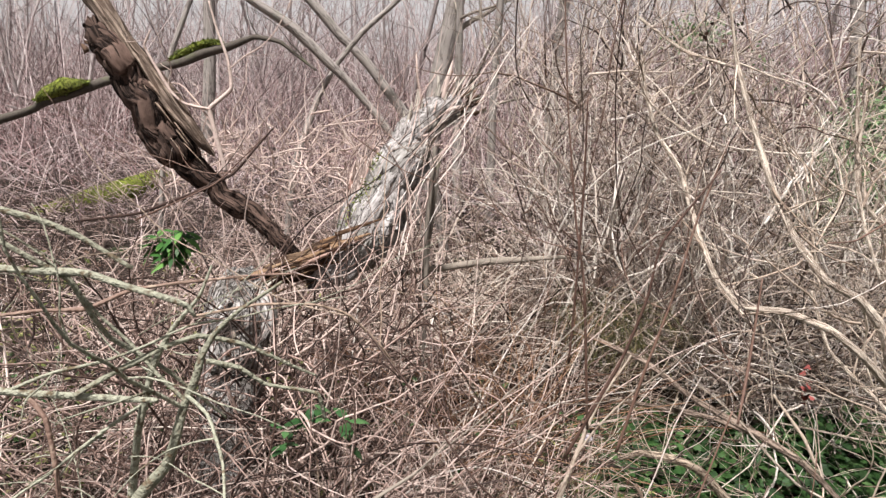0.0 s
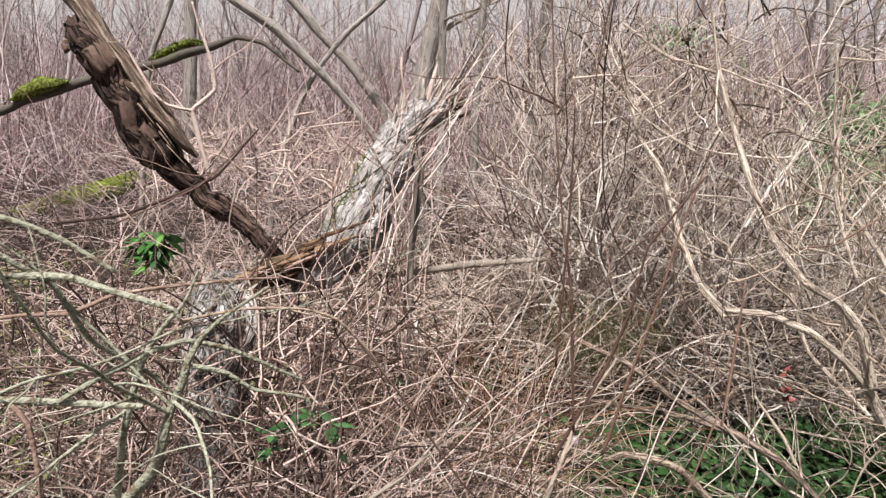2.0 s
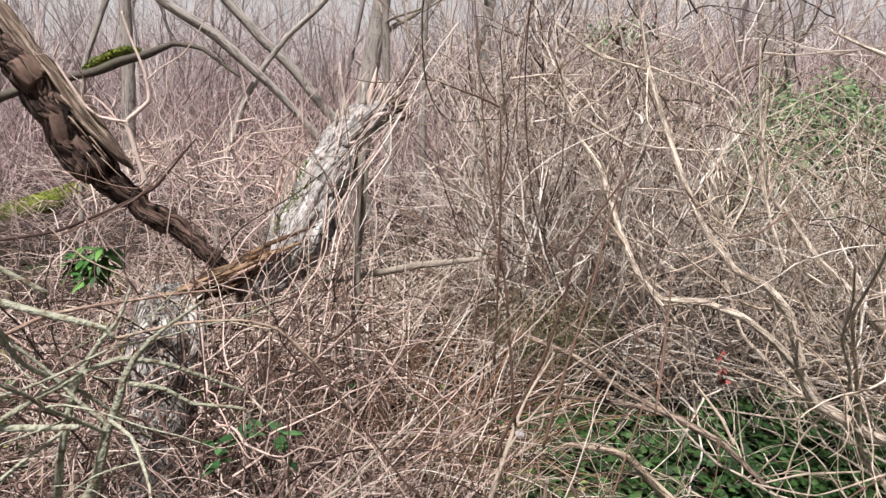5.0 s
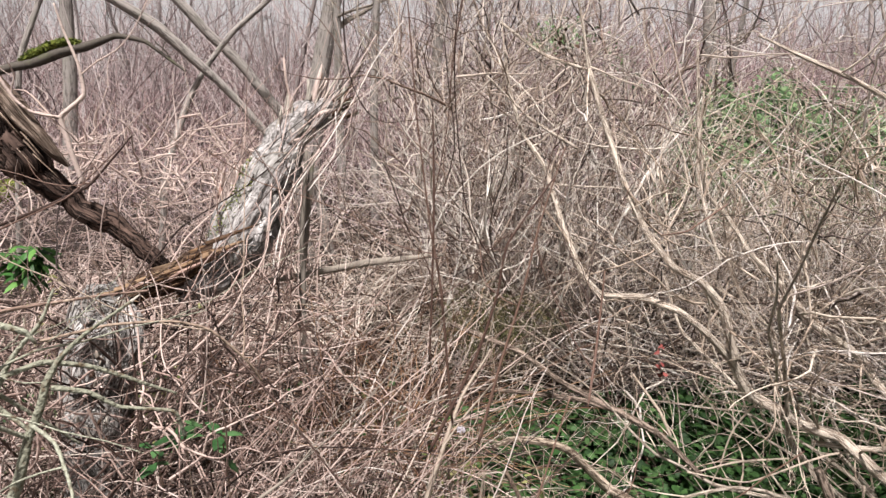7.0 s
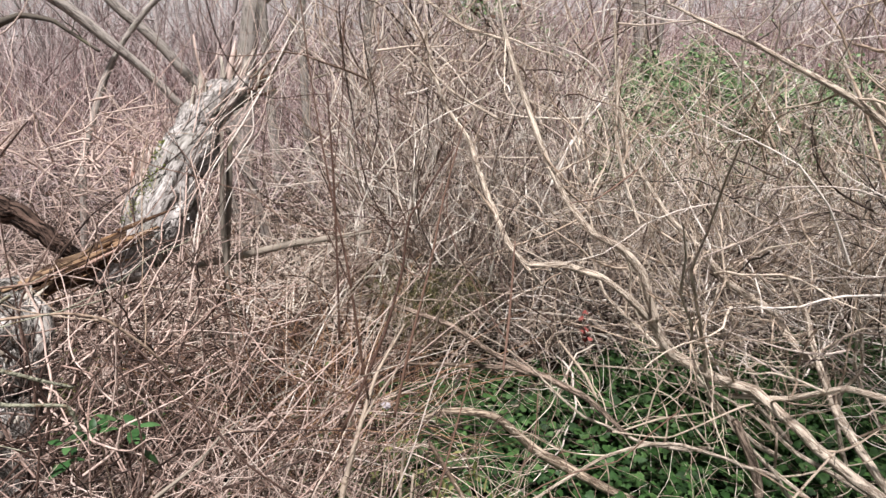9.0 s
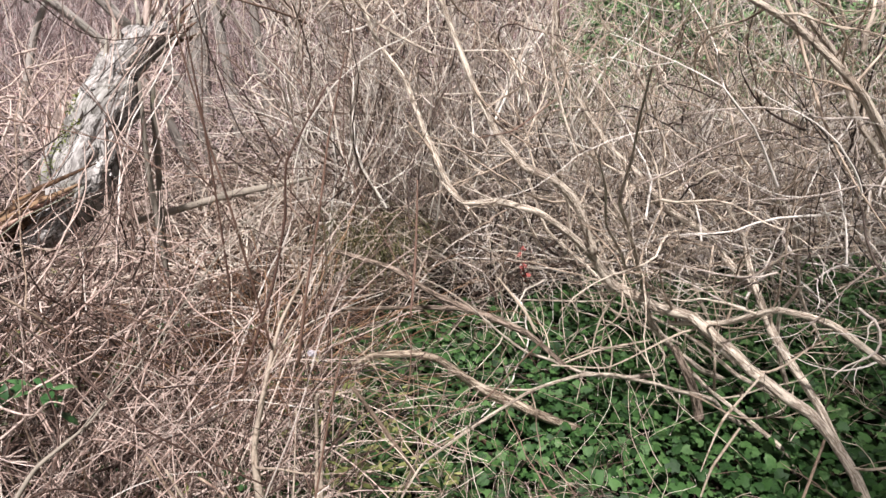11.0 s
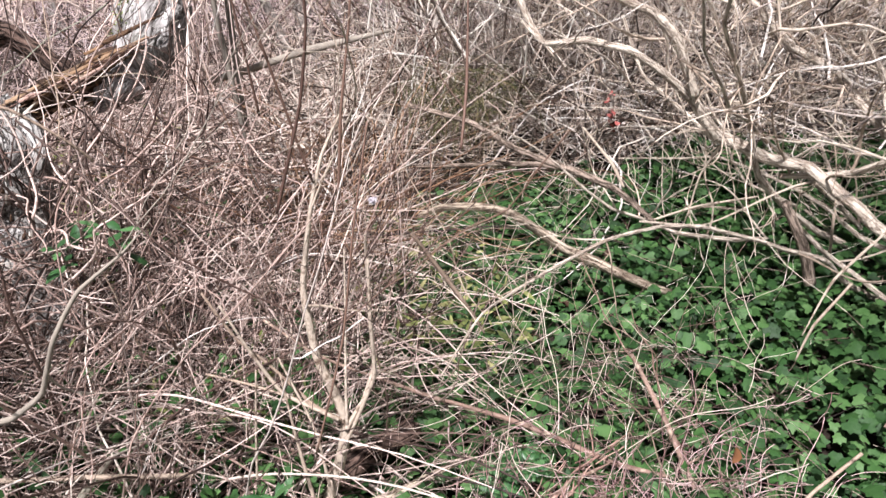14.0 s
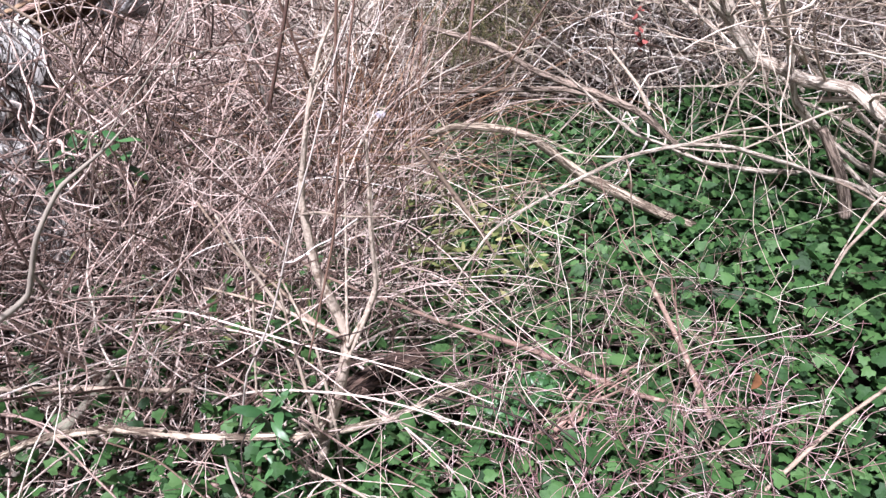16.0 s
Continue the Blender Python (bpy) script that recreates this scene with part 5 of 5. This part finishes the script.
# ---- green plants ----
def sprig(name, label, at, top, whorls, size, wide=1.0, mat="laurel", lift=0.0):
    """A stem from the soil to its top, with whorls of long leaves; each leaf is a part."""
    at, top = np.array(at), np.array(top)
    P = at + (top - at) * np.linspace(0, 1, 8)[:, None] + np.sin(np.linspace(0, 3.1, 8))[:, None] * np.array([0.015, 0.01, 0])
    v, f = tube_arrays(P[None], np.linspace(0.0035, 0.002, 8)[None], 6)
    ob = tagged(new(name, mesh_of(name, v, f, MAT["tan_bark"])), label, "seedling")
    for down, n in whorls:
        base = top + (at - top) * down / max(float(np.linalg.norm(top - at)), 0.01)
        for k in range(n):
            a = k * 2.4 + down * 40 + rng.uniform(-0.35, 0.35)
            steep = rng.uniform(-0.5, 0.9) - lift
            out = np.array([np.cos(a), np.sin(a), 0])
            up = unit(out * steep + np.array([0, 0, 1.0]) + rng.normal(size=3) * 0.15)
            v, f = leaf_arrays(BLADE * np.array([wide, 1, 1.4]), BLADE_TRI, (base + rng.normal(size=3) * 0.006)[None], np.array([size * rng.uniform(0.7, 1.1)]), up[None], np.array([a + np.pi]))
            part("leaf", mesh_of("leaf", v, f, MAT[mat]), ob)
    return ob


for x, z in ((-0.9, 0.84), (-0.985, 0.82), (-0.94, 0.79)):
    sprig("laurel_seedling", "green laurel seedling among the brambles", (x, 2.62, -0.08), (x, 2.6, z), ((0.0, 9), (0.02, 9), (0.045, 8)), 0.1, 0.9)
for x, z in ((-0.155, 0.66), (-0.22, 0.6), (-0.066, 0.62)):
    sprig("laurel_seedling", "broad dark green shoot under the brambles", (x, 1.63, -0.08), (x, 1.6, z), ((0.0, 3), (0.04, 3)), 0.058, 1.6, "dark_laurel")
sprig("laurel_seedling", "small laurel shoot at the foot of the pale stems", (0.26, 1.0, -0.1), (0.294, 1.02, 0.325), ((0.0, 6), (0.02, 6), (0.08, 7), (0.13, 7), (0.18, 6)), 0.058, 1.2, "dark_laurel", 0.5)


def dead_leaf(label, at, size, mat="red_leaf"):
    """A withered leaf, curled along its rib."""
    v = BLADE * np.array([2.6, 1, 1])
    v[:, 2] += 0.9 * v[:, 0] ** 2
    v = np.concatenate([v * size, (v + np.array([0, 0, 0.02])) * size])
    f = np.concatenate([BLADE_TRI, BLADE_TRI[:, ::-1] + len(BLADE)])
    ob = new("dead_leaf", mesh_of("dead_leaf", v, f, MAT[mat]))
    ob.location = at
    ob.rotation_euler = tuple(rng.uniform(-1.2, 1.2, 3))
    return tagged(ob, label, "leaf")


for k in range(14):
    dead_leaf("withered dark red leaf caught on a twig", tuple(np.array([1.255, 2.07, 0.59]) + rng.normal(size=3) * np.array([0.012, 0.012, 0.032])), rng.uniform(0.018, 0.032))
for k in range(8):
    dead_leaf("withered brown leaf caught in the elder twigs", tuple(np.array([0.99, 2.54, 1.6]) + rng.normal(size=3) * 0.03), rng.uniform(0.016, 0.03), "litter")
dead_leaf("orange-brown dead leaf on the ivy", (1.17, 1.02, 0.245), 0.042, "orange_leaf")
strip = shrub("bark_strip", (0.77, 1.12, 0.0), "broad flaking strip of pinkish bark on the ivy", "bark")
for k in range(46):
    f = rng.uniform(0, 0.9)
    at = np.array([0.76, 1.1, 0.02]) * (1 - f) + np.array([0.97, 1.22, 0.13]) * f + rng.normal(size=3) * np.array([0.014, 0.016, 0.012])
    splinter(strip, at, np.array([0.8, 0.42, 0.42]) + rng.normal(size=3) * 0.3, rng.uniform(0.03, 0.09), rng.uniform(0.0014, 0.005), ("strip_bark", "strip_bark", "red_bark")[k % 3], "flake")

# ---- small things in the undergrowth ----
def ragged_scrap(at, size):
    """A crumpled scrap of pale fluff: a lumpy rag with folds."""
    bm = bmesh.new()
    bmesh.ops.create_icosphere(bm, subdivisions=3, radius=size)
    for v in bm.verts:
        d = v.co.normalized()
        v.co *= 1 + 0.45 * noise.noise(d * 3.0) + 0.25 * noise.noise(d * 8.0)
        v.co.z *= 0.75
    me = bpy.data.meshes.new("seed_fluff")
    bm.to_mesh(me); bm.free()
    me.materials.append(MAT["fluff"])
    ob = new("seed_fluff", me)
    ob.location = at
    return tagged(ob, "small pale lilac tuft of fluff caught on the canes", "fluff")


ragged_scrap((0.52, 1.66, 0.59), 0.011)


def feathery_herb(at, n, size):
    """A low herb with finely cut leaves, each leaf a part of many leaflets."""
    at = np.array(at)
    stem, rad = grow(at[None], np.array([[0.0, 0.0, 1.0]]), 0.1, 5, 0, 0.05, 0.002, 0.001)
    v, f = tube_arrays(stem, rad, 5)
    ob = tagged(new("green_herb", mesh_of("green_herb", v, f, MAT["dark_laurel"])), "low bright green herb with feathery leaves in the ivy", "herb")
    for k in range(n):
        a = k * 2.4
        d = unit(np.array([np.cos(a), np.sin(a), rng.uniform(0.2, 0.9)]))
        side = unit(np.cross(d, [0, 0, 1.0]))
        s_ = np.repeat(np.linspace(0.25, 1, 8), 2)
        hand = np.tile([-1.0, 1.0], 8)
        base = at + np.array([0, 0, 0.05]) + d * (s_ * size)[:, None] - np.array([0, 0, 0.25]) * (s_ ** 2 * size)[:, None]
        turn = np.arctan2(-(d[1] * 0.6 + side[1] * hand), -(d[0] * 0.6 + side[0] * hand))
        v, f = leaf_arrays(BLADE * np.array([1.3, 1, 1]), BLADE_TRI, base, size * 0.42 * (1.15 - s_ * 0.75), np.array([0, -0.2, 1.0]) + rng.normal(size=(16, 3)) * 0.2, turn)
        part("leaf", mesh_of("leaf", v, f, MAT["dark_laurel"], smooth=False), ob)
    return ob


for dx, dy in ((0.0, 0.0), (0.07, 0.04)):
    feathery_herb((0.714 + dx, 1.180 + dy, 0.038), 7, 0.06)
# prickles on the red cane
for cane in [o for o in bpy.data.objects if o.name.startswith("bramble_cane") and len(o.children) > 4]:
    body = np.array([cane.data.vertices[k].co for k in range(len(cane.data.vertices))])
    pick = body[rng.integers(0, len(body), 150)]
    P, R = grow(pick, rng.normal(size=(150, 3)), rng.uniform(0.008, 0.022, 150), 3, 0, 0.05, 0.0009, 0.0003, -1)
    v, f = tube_arrays(P, R, 3)
    tagged(part("prickles", mesh_of("prickles", v, f, MAT["red_bark"]), cane), kind="stuff")

# ---- ivy on the bushes ----
def ivy_bush(name, label, centre, radii, n, size):
    """A bush buried in ivy: leaves over a lumpy mound, which they hide."""
    d = unit(rng.normal(size=(n, 3)))
    d[:, 2] = np.abs(d[:, 2])
    shell = np.stack([d[:, 0], d[:, 1], d[:, 2] ** 0.55], -1)
    lump = 0.94 + 0.13 * np.sin(d[:, 0] * 9 + 1) * np.cos(d[:, 1] * 7) + 0.08 * np.sin(d[:, 0] * 19 + d[:, 2] * 15) + rng.normal(size=n) * 0.07
    at = np.array(centre) + shell * np.array(radii) * lump[:, None]
    v, f = leaf_arrays(IVY, IVY_TRI, at, rng.uniform(*size, n), d + np.array([0, -0.4, 0.5]) + rng.normal(size=(n, 3)) * 0.5, rng.uniform(0, 6.28, n))
    return tagged(new(name, mesh_of(name, v, f, MAT["bush_ivy"], smooth=False)), label, "ivy", kind="stuff")


ivy_bush("ivy_mound", "bush overgrown with green ivy behind the elder", (3.95, 5.9, 0.1), (0.92, 0.75, 1.42), 15000, (0.02, 0.044))
ivy_bush("ivy_mound", "low ivy-covered hump beside the ivy bush", (5.5, 5.8, 0.1), (1.15, 0.7, 1.3), 10000, (0.02, 0.044))
n = 520
at = np.concatenate([rng.normal(size=(n // 2, 3)) * np.array([0.09, 0.15, 0.055]) + np.array([1.38, 4.05, 1.78]), rng.normal(size=(n // 4, 3)) * np.array([0.2, 0.2, 0.1]) + np.array([1.78, 4.3, 1.62]), rng.normal(size=(n // 4, 3)) * np.array([0.25, 0.2, 0.16]) + np.array([2.9, 5.2, 1.15])])
v, f = leaf_arrays(IVY, IVY_TRI, at, rng.uniform(0.012, 0.024, len(at)), rng.normal(size=(len(at), 3)) * 0.6 + np.array([0, -0.6, 0.6]), rng.uniform(0, 6.28, len(at)))
tagged(new("climbing_ivy", mesh_of("climbing_ivy", v, f, MAT["bush_ivy"], smooth=False)), "scattered young ivy leaves climbing in the bare twigs", "ivy", kind="stuff")
# ---- grass in the hollow ----
n = 230
base = np.stack([rng.normal(0.84, 0.13, n), rng.normal(2.95, 0.07, n), rng.uniform(0.34, 0.54, n)], -1)
P, R = grow(base, rng.normal(size=(n, 3)) * 0.5 + np.array([0.1, -0.4, 0.6]), rng.uniform(0.16, 0.36, n), 9, 0.34, 0.1, 0.0018, 0.0006)
v, f = tube_arrays(P, R, 3)
tagged(new("grass_tussock", mesh_of("grass_tussock", v, f, MAT["grass"])), "drooping tussock of olive and dry grass over the hollow", "grass", kind="stuff")

# ---- trees behind the thicket ----
def bare_tree(at, tall, r, lean, label):
    """An upright leafless tree: a trunk, and limbs that fork."""
    P, R = grow(np.array([at]), np.array([[lean, 0.0, 1.0]]), tall, 16, 0, 0.025, r, r * 0.35)
    me = log_mesh("bare_tree", [(*P[0, k], R[0, k]) for k in range(0, 16, 3)], "log_tree", 14, 6, 0.05, 0.03, int(r * 1e4))
    ob = tagged(new("bare_tree", me), label, "tree")
    for k in range(9):
        j = int(rng.integers(3, 15))
        Q, S = grow(P[:, j], unit(rng.normal(size=(1, 3)) * np.array([1, 1, 0.3]) + np.array([0, 0, 0.6])), rng.uniform(0.8, 2.2), 10, -0.03, 0.12, R[0, j] * 0.4, 0.004)
        Q2, S2 = side_shoots(Q, S, 7, 0.7, 7, -0.02, 0.18, 0.002)
        v1, f1 = tube_arrays(Q, S, 6); v2, f2 = tube_arrays(Q2, S2, 4)
        part("branch", mesh_of("branch", np.concatenate([v1, v2]), np.concatenate([f1, f2 + len(v1)]), MAT["grey_bark"]), ob)


bare_tree((-0.45, 9.0, -0.1), 8.0, 0.13, 0.0, "upright pale grey leafless tree behind the thicket")
bare_tree((0.05, 8.2, -0.1), 7.0, 0.06, -0.03, "slim dark leafless tree behind the thicket")
bare_tree((0.42, 7.4, -0.1), 7.0, 0.045, -0.02, "slim grey leafless tree behind the thicket")
bare_tree((1.3, 10.5, -0.1), 8.0, 0.09, 0.05, "upright grey leafless tree behind the thicket")
bare_tree((-3.6, 9.5, -0.1), 8.0, 0.1, 0.08, "upright grey leafless tree behind the thicket")
bare_tree((6.5, 11.5, -0.1), 8.0, 0.14, -0.05, "upright grey leafless tree behind the ivy bush")
bare_tree((5.4, 9.5, -0.1), 7.0, 0.05, 0.02, "slim grey leafless tree behind the ivy bush")


# ---- woods behind ----
def far_trees(name, label, n, ring, spread, tall, r, limbs):
    """Bare trees in a ring sector, trunks and limbs, as one mass."""
    d = np.sqrt(rng.uniform(ring[0] ** 2, ring[1] ** 2, n)); a = np.radians(rng.uniform(*spread, n))
    base = np.stack([d * np.sin(a), d * np.cos(a), np.full(n, -0.1)], -1)
    P, R = grow(base, rng.normal(size=(n, 3)) * 0.12 + np.array([0, 0, 1]), tall * rng.uniform(0.6, 1.2, n), 10, 0, 0.06, r * rng.uniform(0.4, 1.3, n), 0.01)
    Q, S = side_shoots(P, R, n * limbs, tall * 0.28, 7, -0.06, 0.14, 0.004)
    Q2, S2 = side_shoots(Q, S, n * limbs * 4, tall * 0.12, 5, -0.03, 0.2, 0.003)
    vs, fs, at = [], [], 0
    for (A, B, s) in ((P[:, ::3], R[:, ::3], 6), (Q[:, ::2], S[:, ::2], 3), (Q2[:, ::2], S2[:, ::2], 3)):
        v, f = tube_arrays(A, B, s)
        vs.append(v); fs.append(f + at); at += len(v)
    return tagged(new(name, mesh_of(name, np.concatenate(vs), np.concatenate(fs), MAT["far_bark"])), label, "woods", kind="stuff")


far_trees("far_woods", "leafless grey woods in the distance", 430, (12, 55), (-50, 62), 9.0, 0.06, 9)
far_trees("far_woods", "leafless woods behind the viewer", 70, (12, 40), (80, 290), 9.0, 0.09, 8)

# ---- reddish woods behind the ivy bush ----
thicket("undergrowth", "dense pinkish leafless saplings behind the ivy bush", MAT["mauve_red"], (3, 9, 20, 19), 1100, 3.0, 2600, 0.3, 0.0, 0.13, (0.006, 0.014))
thicket("undergrowth", "tall pinkish leafless woods beyond the ivy bush", MAT["mauve_red"], (4, 19, 40, 40), 1300, 7.0, 3200, 0.28, 0.0, 0.1, (0.014, 0.034))


# ---- upright twigs over the brambles ----
def forked_twigs(name, label, material, box, z, n, size, r, lean=0.45):
    """Pale twigs that rise and fork again and again, as one mass."""
    base = patch(*box, n, *z)
    n = len(base)
    ang = rng.uniform(0, 2 * np.pi, n)
    way = np.stack([np.cos(ang) * lean - 0.12, np.sin(ang) * lean, np.ones(n)], -1)
    P, R = grow(base, way, size * rng.uniform(0.6, 1.2, n), 9, -0.02, 0.13, rng.uniform(*r, n), 0.0016)
    Q, S = side_shoots(P, R, n * 3, size * 0.5, 7, -0.05, 0.17, 0.0012)
    T, U = side_shoots(Q, S, n * 4, size * 0.22, 5, -0.05, 0.2, 0.001)
    vs, fs, count = [], [], 0
    for A, B, sides in ((P, R, 5), (Q, S, 4), (T, U, 3)):
        far = clear(A, 1.2)
        v, f = tube_arrays(A[far], B[far], sides)
        vs.append(v); fs.append(f + count); count += len(v)
    return tagged(new(name, mesh_of(name, np.concatenate(vs), np.concatenate(fs), MAT[material])), label, "shrub", kind="stuff")


forked_twigs("forked_twigs", "pale forked twigs rising out of the dry brambles", "bramble_pale", (0.45, 2.8, 2.2, 4.6), (0.35, 1.0), 210, 0.8, (0.0035, 0.0065))
forked_twigs("forked_twigs", "pale forked twigs before the ivy bush", "bramble_pale", (2.0, 2.7, 4.4, 4.8), (0.1, 0.45), 160, 0.7, (0.0035, 0.0065))
forked_twigs("forked_twigs", "grey-green forked twigs round the foot of the ivy bush", "green_twig", (2.4, 4.4, 5.2, 5.1), (0.1, 0.6), 120, 0.55, (0.0035, 0.007), 0.7)

# ---- steep canes over the edge of the ivy and the hollow ----
thicket("dry_canes", "steep pinkish canes standing at the edge of the ivy", MAT["bramble_red"], (0.1, 1.35, 0.62, 2.2), 90, 0.66, 170, 0.36, 0.03, 0.1, (0.0014, 0.0028), near=0.8)
thicket("dry_canes", "steep rust-red canes before the dark hollow", MAT["rust"], (0.05, 2.25, 0.62, 2.8), 80, 0.85, 140, 0.42, 0.05, 0.14, (0.0018, 0.0034), near=0.8)
thicket("dry_canes", "steep pale canes before the dark hollow", MAT["bramble_pale"], (0.1, 2.3, 0.6, 2.9), 20, 0.75, 40, 0.55, 0.05, 0.14, (0.0016, 0.0032), near=0.8)
thicket("dry_canes", "pinkish dead canes fallen over the ivy", MAT["bramble_red"], (-0.6, 0.95, 0.3, 1.6), 170, 0.5, 330, 1.0, 0.06, 0.12, (0.0018, 0.0036), near=0.76)
thicket("dry_canes", "bleached pinkish canes fallen over the ivy", MAT["pink_twig"], (-0.5, 0.95, 0.34, 1.5), 70, 0.5, 130, 0.9, 0.06, 0.12, (0.0014, 0.003), near=0.76)
thicket("dry_canes", "fine reddish stalks standing in the ivy", MAT["mauve_red"], (0.55, 0.8, 1.3, 1.3), 200, 0.25, 430, 0.7, 0.05, 0.17, (0.0008, 0.0014), near=0.76)
thicket("dry_canes", "bleached steep canes among the red-brown brambles", MAT["pink_twig"], (-0.35, 1.25, 0.35, 1.9), 60, 0.7, 110, 0.55, 0.05, 0.12, (0.0016, 0.0034), near=0.8)

# ---- moss and grass below the brambles ----
p = np.concatenate([patch(-2.6, 1.3, -0.2, 2.9, 3600, 0.05, 0.42), patch(-0.2, 1.4, 0.9, 2.4, 900, 0.03, 0.2), patch(-3.6, 2.8, -0.6, 4.4, 2200, 0.05, 0.3)])
p = p[np.sin(p[:, 0] * 5.1 + 1.3) * np.cos(p[:, 1] * 4.3 + p[:, 0] * 2) + rng.normal(size=len(p)) * 0.25 > 0.25]
leaves("moss_patch", "dull green moss and grass between the bramble canes", "moss", MAT["moss_dull"], p, rng.uniform(0.02, 0.06, len(p)), BLADE, BLADE_TRI, 1.0)
